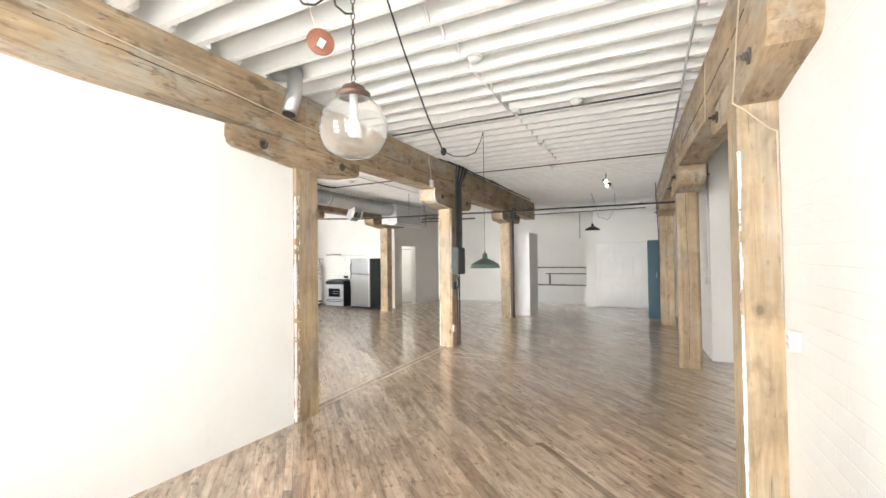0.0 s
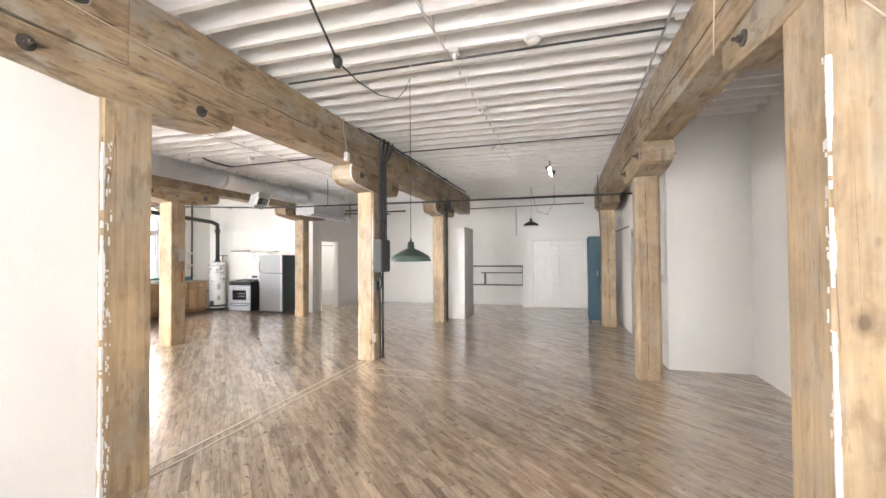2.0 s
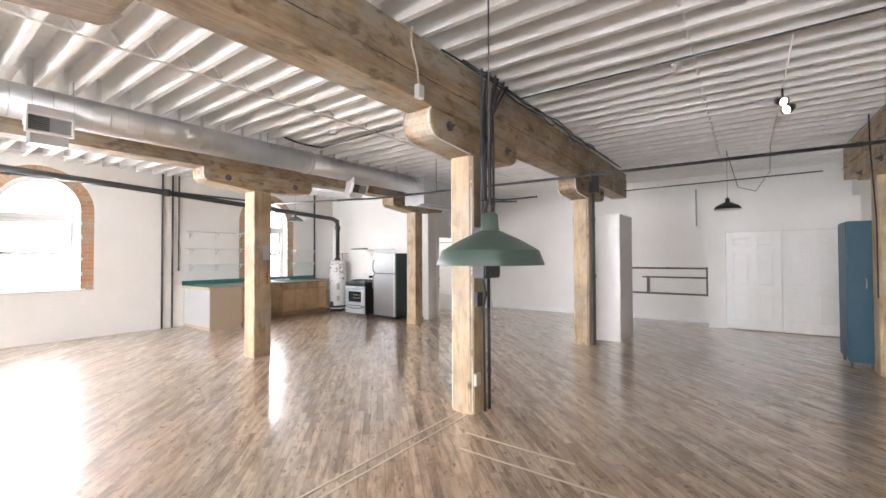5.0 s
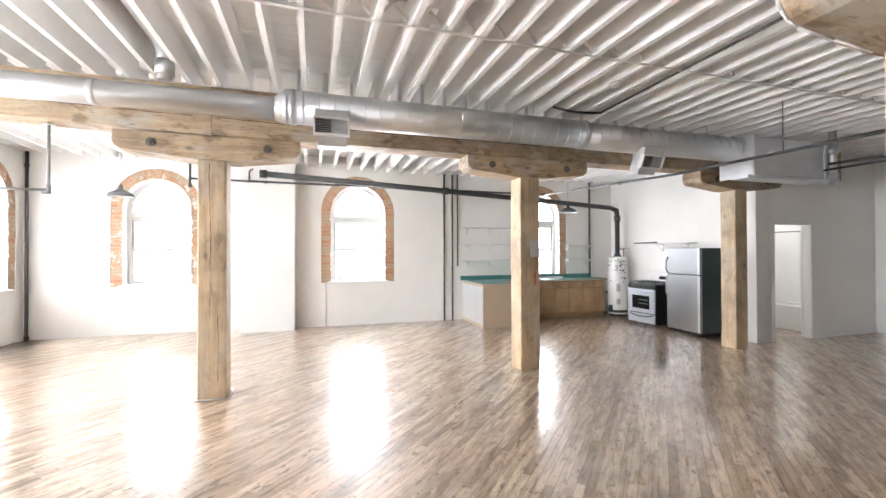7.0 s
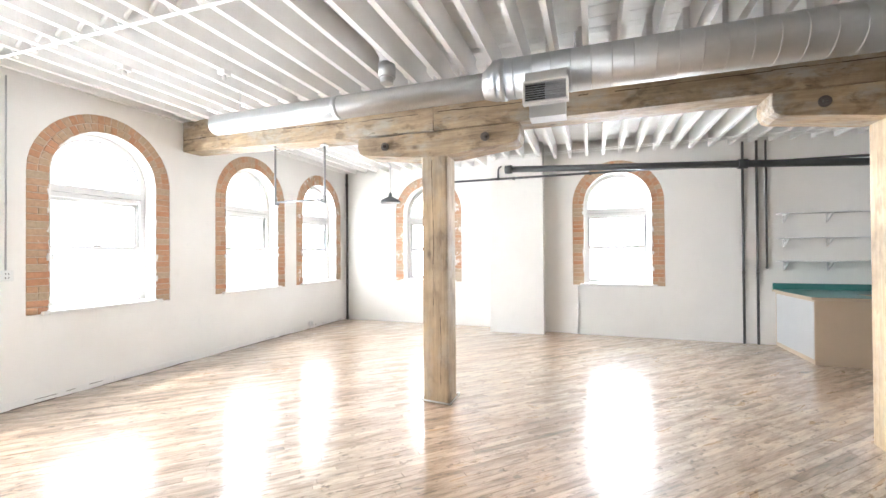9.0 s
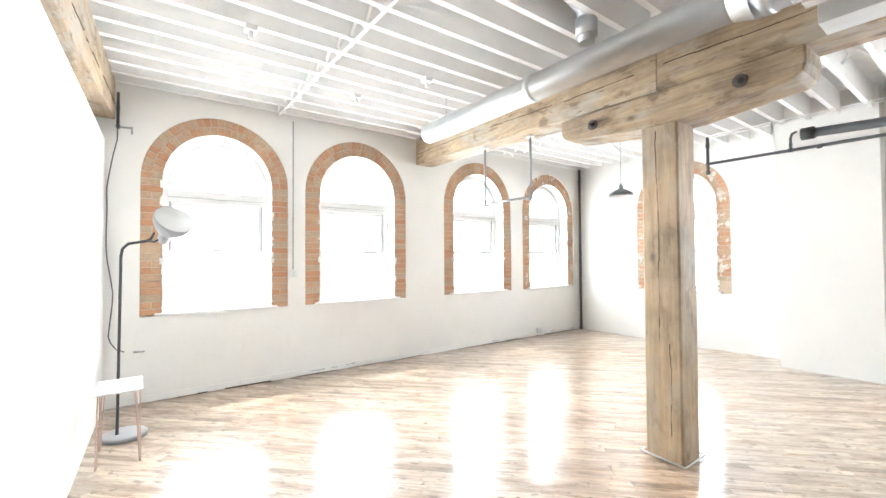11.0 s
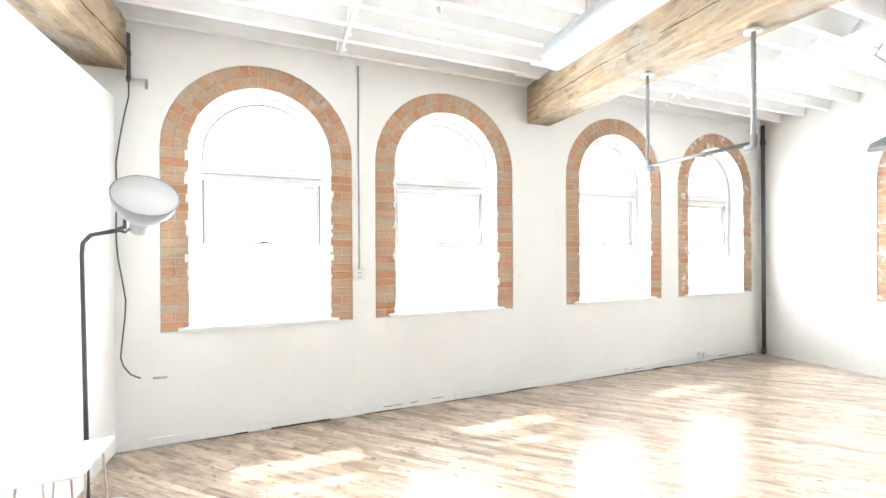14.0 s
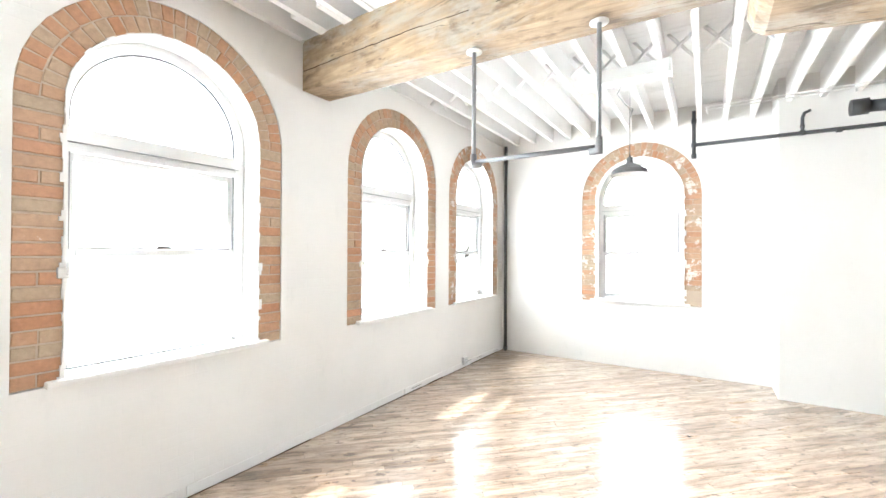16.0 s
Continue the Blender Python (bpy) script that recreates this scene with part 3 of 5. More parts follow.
solid("ground", bm, PALE_OUTSIDE, "pale sunlit concrete street far below the windows", "ground", "structure")

# ---- floor bed and ceiling ----
solid("floor_bed", B(WEST - 0.5, 2.5, SOUTH - 0.45, 14.3, -0.12, -0.012), SUBFLOOR, "dark bed under the floor strips", "floor", "structure")


def lift(y):
    """The old roof rises a little towards the street front."""
    return 0.02 * max(0.0, 2.46 - y)


def ceiling():
    bm = bmesh.new()
    box(bm, WEST - 0.3, 2.5, SOUTH - 0.4, 14.3, DECK_Z + 0.03, DECK_Z + 0.12)
    xd = WEST - 0.3
    while xd < 2.5:
        q = random.uniform(0.085, 0.10)
        box(bm, xd + 0.002, xd + q - 0.002, SOUTH - 0.4, 14.3, DECK_Z + random.uniform(0, 0.003), DECK_Z + 0.031)
        xd += q
    y, k = SOUTH + 0.02, 0
    bays = ((WEST - 0.2, BEAM_X[0]), (BEAM_X[0], BEAM_X[1]), (BEAM_X[1], BEAM_X[2]), (BEAM_X[2], 2.5))
    while y < 13.95:
        for i, (a, b) in enumerate(bays):
            yy = y + (0.026 if i % 2 else -0.026) + random.uniform(-0.006, 0.006)
            z = JOIST_Z + lift(y) - random.uniform(0, 0.008)
            box(bm, a - (0.14 if i else 0), b + (0.14 if i < 3 else 0), yy - 0.025, yy + 0.025, z, DECK_Z + 0.01)
        for xb in (-9.1, -5.05, -1.05):
            for s in (-1, 1):
                za, zb = (JOIST_Z + 0.02, DECK_Z - 0.03) if s > 0 else (DECK_Z - 0.03, JOIST_Z + 0.02)
                tube(bm, [(xb + s * 0.02, y + 0.04, za + lift(y)), (xb + s * 0.02, y + 0.25, zb)], 0.017, 4)
        y += 0.29
        k += 1
    return bm


solid("ceiling", ceiling(), CEIL, "white painted open joists under a board deck", "ceiling", "structure")

# ---- timber frame ----
CRACK = plain("dark_crack", (0.07, 0.042, 0.022), 0.9)


OGEE = [(-0.80, 0.26), (-0.82, 0.24), (-0.828, 0.19), (-0.824, 0.12), (-0.80, 0.07), (-0.76, 0.035), (-0.70, 0.012), (-0.45, -0.005), (-0.17, -0.025)]


def corbel(kind):
    if kind == "boat":
        half = [(-0.90, 0.26), (-0.905, 0.16), (-0.885, 0.10), (-0.84, 0.07), (-0.45, 0.03), (-0.22, 0.0)]
    else:
        half = OGEE
    poly = half + [(-u, v) for u, v in reversed(half)]
    return prism(bmesh.new(), poly, 0, -POST / 2 - 0.012, POST / 2 + 0.012, 0.014 if kind == "boat" else 0.034)


def bead(bm, x, y, z1, wide):
    """A torn line of old white paint down a corner: ragged flakes on both faces beside it."""
    sx, sy = (1 if x > 0 else -1), (1 if y > 0 else -1)
    z, drift = 0.02, 0.5
    while z < z1:
        h = random.uniform(0.008, 0.036)
        drift = min(1.0, max(0.05, drift + random.uniform(-0.35, 0.35)))
        if drift > 0.12:
            q = wide * (0.35 + drift)
            box(bm, x - sx * q, x + sx * 0.0025, y - sy * 0.006, y + sy * 0.0025, z, min(z + h, z1))
            q = wide * (0.25 + drift * random.uniform(0.5, 1.0))
            box(bm, x - sx * 0.006, x + sx * 0.003, y - sy * q, y + sy * 0.002, z, min(z + h, z1))
        z += h
    for _ in range(int(60 * wide / 0.02)):
        z, q = random.uniform(0.05, z1), random.uniform(0.004, 0.012)
        d = wide * random.uniform(1.0, 2.6)
        box(bm, x - sx * 0.004, x + sx * 0.002, y - sy * (d + q), y - sy * d, z, z + q * random.uniform(1, 5))
    return bm


def post(x, y, kind, label, beads=(), size=POST, cracks=()):
    p = thing("timber_post", (x, y, 0), label, "post", "timber posts")
    h = size / 2
    bm = bmesh.new()
    c = 0.035 if kind == "ogee" else 0.012
    poly = [(-h + c, -h), (h - c, -h), (h, -h + c), (h, h - c), (h - c, h), (-h + c, h), (-h, h - c), (-h, -h + c)]
    prism(bm, poly, 2, 0, 2.592 if kind == "boat" else 2.57)
    part("shaft", bm, TIMBER_Z, p)
    cb = corbel(kind)
    for v in cb.verts:
        v.co.z += 2.588
    part("corbel", cb, TIMBER_Y, p, "timber corbel with rounded ends")
    for s in (-1, 1):
        for f in (-1, 1):
            xx = f * (POST / 2 + 0.012)
            b_ = bmesh.new()
            tube(b_, [(xx - f * 0.004, s * 0.56, 2.735), (xx + f * 0.012, s * 0.56, 2.735)], 0.045, 14)
            tube(b_, [(xx + f * 0.012, s * 0.56, 2.735), (xx + f * 0.035, s * 0.56, 2.735)], 0.022, 6)
            tube(b_, [(xx + f * 0.035, s * 0.56, 2.735), (xx + f * 0.06, s * 0.56, 2.735)], 0.011, 8)
            part("bolt", b_, BOLT, p)
    for sx, sy, q in beads:
        bm = bmesh.new()
        off = c / 2 if c > 0.02 else 0.0
        bead(bm, sx * (h - off), sy * (h - off), 2.55 if kind == "ogee" else 2.3, q)
        tagged(part("paint_highlight_edge", bm, TRIM, p, "torn line of old white paint"), "", "", "", "stuff")
    # White tubes along the corbel's curve draw the highlight of its chamfer.
    if kind == "ogee" and beads:
        for f in (-1, 1):
            bm, xx = bmesh.new(), f * (POST / 2 - 0.008)
            for (u0, v0), (u1, v1) in zip(OGEE, OGEE[1:]):
                tube(bm, [(xx, u0 - 0.002, v0 + 2.588), (xx, u1 - 0.002, v1 + 2.588)], random.uniform(0.006, 0.011), 6)
            tagged(part("paint_highlight_edge", bm, TRIM, p, "pale line of old paint along the curve"), "", "", "", "stuff")
    rc = random.Random(int(x * 10 + y * 7))
    for face, u0, za, zb in cracks:
        bm, u, z = bmesh.new(), u0, za
        while z < zb:
            q, wd = rc.uniform(0.04, 0.12), rc.uniform(0.001, 0.0038)
            a, b, c2, d2 = (u - wd, u + wd, h - 0.004, h + 0.0012)
            if face == "S":
                box(bm, a, b, -d2, -c2, z, min(z + q, zb))
            else:
                box(bm, c2, d2, a, b, z, min(z + q, zb))
            u += rc.uniform(-0.006, 0.006)
            z += q * 0.97
        tagged(part("crack", bm, CRACK, p, "dark drying crack"), "", "", "", "stuff")
    return p


BEAM_LINES = (((-7.34, 0.215), (-7.0, 0.0), (-7.0, 0.0), (-7.0, 0.0), (-7.0, 0.0)),
              ((-3.21, 0.225), (-3.0, 0.0), (-3.0, 0.0), (-3.0, 0.0), (-3.0, 0.0)),
              ((1.12, 0.10), (1.045, 0.0), (0.91, 0.0), (0.86, 0.0), (0.84, 0.0)))
for line in BEAM_LINES:
    cuts = (SOUTH - 0.04, ROWS_Y[0], ROWS_Y[1], ROWS_Y[2], 12.6)
    for (ya, yb), (xa, ua), (xb, ub) in zip(zip(cuts, cuts[1:]), line, line[1:]):
        bm = bmesh.new()
        box(bm, -POST / 2, POST / 2, ya + 0.001, yb - 0.001, BEAM_Z0 + 0.002, BEAM_Z1, 0.009)
        for v in bm.verts:
            k = (v.co.y - ya) / (yb - ya)
            v.co.x += xa + (xb - xa) * k
            v.co.z += (ua + (ub - ua) * k) * (1.0 if v.co.z < 3.1 else 0.55)
        tb_ = solid("timber_beam", bm, TIMBER_Y, "heavy sandblasted timber ceiling beam", "beam", "", "timber beams")
        for side in (-1, 1):
            bm, y_, dz = bmesh.new(), ya + 0.05, 0.0
            while y_ < yb - 0.1:
                q, wd = random.uniform(0.08, 0.25), random.uniform(0.0015, 0.0045)
                if random.random() < 0.88:
                    zc = BEAM_Z0 + 0.20 + dz
                    box(bm, side * POST / 2 - 0.004, side * POST / 2 + 0.002, y_, y_ + q, zc - wd, zc + wd)
                dz += random.uniform(-0.008, 0.008)
                y_ += q * 0.96
            for v in bm.verts:
                k = (v.co.y - ya) / (yb - ya)
                v.co.x += xa + (xb - xa) * k
                v.co.z += (ua + (ub - ua) * k) * 0.85
            tagged(part("crack", bm, CRACK, tb_, "dark drying split along the beam"), "", "", "", "stuff")
post(-7.0, ROWS_Y[0], "boat", "pale timber post with a long vertical crack", size=0.28, cracks=(("E", -0.02, 0.9, 2.55), ("E", 0.06, 0.2, 0.9)))
post(-7.0, ROWS_Y[1], "boat", "pale timber post with a grey patch of plaster", size=0.29)
post(-7.0, ROWS_Y[2], "boat", "timber post beside the refrigerator", size=0.265)
post(-3.0, ROWS_Y[0], "boat", "timber post at the end of the white partition", ((1, -1, 0.019),), 0.33)
post(-3.015, ROWS_Y[1], "ogee", "chamfered timber post with electrical box and pale paint lines", ((-1, -1, 0.026), (1, -1, 0.026), (1, 1, 0.018)), 0.272)
post(-3.06, ROWS_Y[2], "ogee", "chamfered timber post beside a white cupboard", ((1, -1, 0.018), (-1, -1, 0.018)), 0.285)
post(1.052, 2.46, "boat", "timber post with old white paint along its corner", ((-1, -1, 0.011),), 0.33)
post(0.93, 6.30, "ogee", "timber post with a large knot and long crack", (), 0.285, (("S", -0.02, 0.15, 2.54),))
post(0.82, 10.45, "boat", "timber post beside the blue locker", (), 0.30, (("S", 0.01, 0.1, 2.5),))

# ---- pipes, ducts and wires ----
def pipe(name, pts, r, mat, label, category="pipe", seg=10, rings=()):
    """A pipe run with its couplings as parts."""
    o = Vector(pts[0])
    p = thing(name, tuple(o), label, category)
    part("tube", tube(bmesh.new(), [Vector(q) - o for q in pts], r, seg), mat, p)
    for q, d in rings:
        q, d = Vector(q) - o, Vector(d).normalized()
        part("coupling", tube(bmesh.new(), [q - d * r * 1.1, q + d * r * 1.1], r * 1.35, seg), mat, p)
    return p


UP, EASTW, NORTHW = (0, 0, 1), (1, 0, 0), (0, 1, 0)
pipe("corner_pipe", [(-11.33, -1.48, 0.0), (-11.33, -1.48, 3.46)], 0.027, GREY_PIPE, "dark iron riser pipe in the room corner", rings=(((-11.33, -1.48, 0.05), UP), ((-11.33, -1.48, 3.2), UP)))
pipe("wall_pipe", [(-11.115, 6.43, 0.0), (-11.115, 6.43, 3.42)], 0.02, GREY_PIPE, "dark conduit pipe up the white wall", rings=(((-11.115, 6.43, 1.2), UP),))
pipe("wall_pipe", [(-11.115, 6.63, 0.0), (-11.115, 6.63, 3.42)], 0.02, GREY_PIPE, "dark conduit pipe up the white wall", rings=(((-11.115, 6.63, 1.2), UP),))
pipe("wall_pipe", [(-11.12, 6.76, 1.27), (-11.12, 6.76, 3.42)], 0.016, GREY_PIPE, "short dark conduit ending above the counter", rings=(((-11.12, 6.76, 1.29), UP),))
pipe("wall_pipe", [(-11.10, 10.42, 0.95), (-11.10, 10.42, 3.42)], 0.026, GREY_PIPE, "dark riser pipe beside the kitchen shelves")
pipe("wall_pipe", [(-11.137, 3.76, 0.0), (-11.137, 3.76, 0.92)], 0.012, WHITE_PLASTIC, "thin white pipe under the window")
pipe("flue_pipe", [(-10.19, 2.58, 3.06), (-10.30, 6.2, 2.90), (-10.44, 10.55, 2.68), (-10.46, 10.74, 2.62), (-10.46, 10.76, 2.50), (-10.46, 10.76, 1.52)], 0.056, BLACK_PIPE, "fat black flue pipe from the water heater", seg=16,
     rings=(((-10.30, 6.2, 2.90), NORTHW), ((-10.46, 10.76, 2.42), UP), ((-10.195, 2.62, 3.058), NORTHW)))
pipe("sprinkler_pipe", [(-10.80, 1.28, 3.01), (-10.80, 9.0, 2.99)], 0.022, BLACK_PIPE, "thin black sprinkler pipe along the wall", rings=(((-10.80, 2.30, 3.01), NORTHW), ((-10.80, 4.0, 3.0), NORTHW), ((-10.80, 2.6, 3.0), NORTHW)))
pipe("sprinkler_pipe", [(-10.80, 1.27, 2.84), (-10.80, 1.27, 3.43)], 0.022, GREY_PIPE, "short dark drop of sprinkler pipe", rings=(((-10.80, 1.27, 2.87), UP), ((-10.80, 1.27, 3.01), UP), ((-10.80, 1.27, 3.3), UP)))
pipe("sprinkler_pipe", [(-10.80, 2.30, 3.03), (-10.80, 2.30, 3.18), (-10.80, 2.32, 3.23), (-10.80, 2.37, 3.25)], 0.016, GREY_PIPE, "bent dark nipple on the sprinkler pipe", "pipe", 8, (((-10.80, 2.30, 3.08), UP),))
for dz in (0.0, 0.035):
    pipe("ceiling_conduit", [(-10.55, 1.42, 3.30 + dz), (-10.55, 1.40, 3.365 + dz - 0.02), (-10.55, 1.46, 3.37 + dz - 0.02), (-10.55, 9.0, 3.37 + dz - 0.02)], 0.008, CEIL, "thin white conduit along the joist ends", "conduit", 8)
pipe("sprinkler_pipe", [(-10.80, 8.92, 2.99), (-7.0, 8.92, 2.80), (-3.0, 8.92, 2.76), (1.22, 8.92, 2.74)], 0.021, BLACK_PIPE, "long black sprinkler pipe across the room", rings=(((-2.6, 8.92, 2.757), EASTW), ((0.3, 8.92, 2.746), EASTW), ((-8.2, 8.92, 2.855), EASTW)))
for x in (-5.4,):
    pipe("pipe_hanger", [(x, 8.92, 2.78), (x, 8.92, 3.40)], 0.006, BLACK_PIPE, "thin rod hanging the sprinkler pipe", "hanger", 6)
pipe("ceiling_conduit", [(-2.8, 4.07, 3.375), (0.72, 4.07, 3.375)], 0.011, GREY_PIPE, "dark conduit under the ceiling joists", "conduit", 8)
pipe("ceiling_conduit", [(-2.8, 7.05, 3.372), (0.72, 7.05, 3.372)], 0.010, GREY_PIPE, "dark conduit under the ceiling joists", "conduit", 8)
pipe("ceiling_conduit", [(-6.3, 7.03, 3.375), (-3.1, 6.90, 3.375)], 0.013, GREY_PIPE, "dark conduit under the ceiling joists", "conduit", 8)
pipe("ceiling_conduit", [(-5.05, SOUTH + 0.02, 3.455), (-5.05, 2.46, 3.375), (-5.05, 11.2, 3.375)], 0.012, CEIL, "white conduit running across the joists", "conduit", 8, (((-5.05, 0.4, 3.42), NORTHW),))
pipe("ceiling_conduit", [(-1.05, 2.7, 3.378), (-1.05, 3.9, 3.378)], 0.010, CEIL, "white conduit between smoke detectors", "conduit", 8)
pipe("ceiling_conduit", [(-0.35, 7.1, 3.378), (-0.35, 11.4, 3.378)], 0.008, CEIL, "white conduit to the spotlight", "conduit", 8)
pipe("ceiling_conduit", [(-3.9, 12.4, 2.98), (0.4, 12.4, 3.02)], 0.012, GREY_PIPE, "dark conduit before the end wall", "conduit", 8)
pipe("wall_conduit", [(-5.23, SOUTH + 0.02, 3.40), (-5.23, SOUTH + 0.02, 1.42)], 0.008, GREYDOOR, "thin grey conduit down to a wall socket", "conduit", 8, (((-5.23, SOUTH + 0.02, 2.1), UP),))
pipe("wall_conduit", [(-1.63, 13.98, 3.1), (-1.63, 13.98, 2.25)], 0.016, GREYDOOR, "short grey conduit on the end wall", "conduit", 8)
pipe("wall_conduit", [(1.252, 6.86, 3.3), (1.252, 6.86, 1.30)], 0.012, WHITE_PLASTIC, "white conduit down to a wall socket", "conduit", 8)
pipe("wall_conduit", [(east(9.6) - 0.014, 9.6, 2.16), (east(11.3) - 0.014, 11.3, 2.16)], 0.012, GREY_PIPE, "dark conduit over the grey door", "conduit", 8)
pipe("wire", [(-2.838, 0.2, 3.20), (-2.836, 1.0, 3.15), (-2.838, 1.9, 3.09), (-2.838, 2.8, 3.03), (-2.838, 3.5, 3.02)], 0.005, ROPE, "pale wire stapled along the beam", "wire", 6)
pipe("wire", [(0.88, 2.0, 3.36), (0.87, 2.15, 2.95), (0.862, 2.27, 2.60), (0.93, 2.285, 2.55), (1.05, 2.288, 2.42), (1.085, 2.288, 2.40), (1.09, 2.285, 1.28)], 0.005, ROPE, "pale wire looping down the post", "wire", 6)
pipe("wire", [(0.845, 3.3, 3.36), (0.845, 3.36, 3.0), (0.84, 3.35, 2.80)], 0.005, ROPE, "pale wire hanging down the beam", "wire", 6)
pipe("cable", [(0.70, 1.0, 3.385), (0.74, 6.0, 3.385), (0.70, 10.0, 3.385), (0.66, 12.4, 3.385)], 0.010, GREYDOOR, "grey cable lying along the beam top", "cable", 6)
pipe("cable", [(-2.80, 5.9, 3.385), (-2.79, 8.0, 3.39), (-2.78, 11.8, 3.39)], 0.015, GREY_PIPE, "dark cable bundle along the beam top", "cable", 6)
rcab = random.Random(21)
for x_, y_a, y_b, r_, m_, lb in ((-2.81, 5.6, 9.9, 0.009, DARK, "black cable lying along the beam top"), (-2.75, 6.2, 10.6, 0.008, DARK, "black cable lying along the beam top"), (-2.77, 6.1, 9.4, 0.007, GREYDOOR, "grey cable lying along the beam top")):
    n_ = 14
    pipe("cable", [(x_ + rcab.uniform(-0.03, 0.03), y_a + (y_b - y_a) * k / n_, 3.375 + rcab.uniform(-0.03, 0.015)) for k in range(n_ + 1)], r_, m_, lb, "cable", 6)
pipe("cable", [(0.62, 10.32, 3.39), (0.62, 10.30, 3.0), (0.66, 10.27, 2.0), (0.66, 10.27, 1.0)], 0.009, DARK, "black cable down the post", "cable", 6)


def duct_run():
    x, z = -6.40, 3.09
    d = thing("air_duct", (x, 0.0, z), "galvanised spiral air duct beside the beam", "duct")
    part("narrow_duct", tube(bmesh.new(), [(0, -0.05, -0.03), (0, 3.14, -0.03)], 0.114, 24), GALV, d)
    part("wide_duct", tube(bmesh.new(), [(0, 3.22, 0), (0, 6.75, 0)], 0.172, 28), GALV, d)
    part("wide_duct", tube(bmesh.new(), [(0, 6.82, -0.01), (0, 9.46, -0.02)], 0.168, 28), GALV, d)
    bm = bmesh.new()
    a = [(0.118 * math.cos(q), 3.13, -0.03 + 0.118 * math.sin(q)) for q in (math.tau * i / 24 for i in range(24))]
    b = [(0.178 * math.cos(q), 3.24, 0.178 * math.sin(q)) for q in (math.tau * i / 24 for i in range(24))]
    va, vb = [bm.verts.new(p) for p in a], [bm.verts.new(p) for p in b]
    for i in range(24):
        bm.faces.new((va[i], va[(i + 1) % 24], vb[(i + 1) % 24], vb[i])).smooth = True
    part("reducer", bm, GALV, d)
    for y, r in ((6.78, 0.185), (3.3, 0.18), (9.40, 0.18), (1.6, 0.118)):
        part("collar", tube(bmesh.new(), [(0, y - 0.03, -0.03 if r < 0.15 else 0), (0, y + 0.03, -0.03 if r < 0.15 else 0)], r, 24), GALV, d)
    y = 3.4
    while y < 9.35:
        part("seam", tube(bmesh.new(), [(0, y, -0.001), (0, y + 0.008, -0.001)], 0.1742, 28), GALV, d)
        y += 0.155
    for y, tilt in ((3.68, 0), (7.80, 24)):
        m = pose(0, y, 0, 0, tilt, 0)
        bm = bmesh.new()
        box(bm, 0.04, 0.225, -0.165, 0.165, -0.235, -0.06, 0.004)
        box(bm, 0.02, 0.19, -0.135, 0.150, -0.42, -0.236, 0.004)
        bm.transform(m)
        v = part("register", bm, GALV, d, "square sheet metal air register")
        bm = bmesh.new()
        for z0, z1, y0, y1 in ((-0.325, -0.308, -0.178, 0.178), (-0.160, -0.143, -0.178, 0.178), (-0.308, -0.160, -0.178, -0.160), (-0.308, -0.160, 0.160, 0.178)):
            box(bm, 0.19, 0.262, y0, y1, z0, z1, 0.002)
        bm.transform(m)
        part("register_frame", bm, WHITE_PLASTIC, v, "white grille frame")
        for y0, y1, mat_ in ((-0.160, -0.004, GREYBOX), (-0.004, 0.160, GREYDOOR)):
            bm = B(0.222, 0.232, y0, y1, -0.308, -0.160)
            bm.transform(m)
            part("damper", bm, mat_, v)
        for i in range(8):
            bm = B(0.236, 0.250, -0.159, 0.159, -0.300 + i * 0.0185, -0.2985 + i * 0.0185)
            bm.transform(m)
            part("slat", bm, GREYDOOR, v)
    pl = part("plenum", B(-0.24, 0.24, 9.46, 11.0, -0.40, 0.14, bevel=0.006), GALV, d, "square sheet metal plenum box")
    for y in (9.48, 10.98):
        part("flange", B(-0.265, 0.265, y - 0.015, y + 0.015, -0.425, 0.165), GALV, pl)
    part("tray", B(0.05, 0.30, 9.3, 11.1, -0.47, -0.43, bevel=0.004), GALV, pl)
    for y in (0.3, 3.9, 6.1, 8.9):
        part("strap", tube(bmesh.new(), [(0, y, 0.1), (0, y, 0.32)], 0.006, 6), GALV, d)
    return d


duct_run()
pipe("cable", [(-6.36, 6.35, 3.39), (-6.30, 6.55, 3.34), (-6.36, 6.72, 3.36), (-6.28, 6.85, 3.34), (-6.33, 7.04, 3.375)], 0.014, DARK, "loose black cable end under the joists", "cable", 8)
pipe("drain_stack", [(-6.08, 11.02, 2.58), (-6.08, 11.02, 3.42)], 0.05, GALV, "galvanised pipe beside the plenum box", "pipe", 16, (((-6.08, 11.02, 3.1), UP), ((-6.08, 11.02, 2.7), UP)))
pipe("coolant_pipe", [(-6.1, 10.95, 2.90), (-5.6, 11.0, 2.90), (-5.2, 11.2, 2.86), (-4.37, 11.2, 2.86)], 0.022, BLACK_PIPE, "black insulated pipe from the plenum box", "pipe", 10)
pipe("coolant_pipe", [(-6.1, 10.85, 2.80), (-5.5, 10.9, 2.81), (-4.8, 11.1, 2.78)], 0.018, BLACK_PIPE, "black insulated pipe from the plenum box", "pipe", 10)
pipe("branch_duct", [(-6.38, 2.16, 3.22), (-6.38, 2.16, 3.50), (-6.2, 2.16, 3.54), (-3.9, 2.16, 3.54)], 0.062, GALV, "thin galvanised branch duct between the joists", "duct", 16, (((-6.38, 2.16, 3.34), UP),))
pipe("duct_stub", [(-2.9, 2.10, 3.50), (-2.64, 2.10, 3.42), (-2.60, 2.07, 3.26), (-2.60, 1.99, 3.01)], 0.070, GALV, "open end of a galvanised duct elbow", "duct", 20)
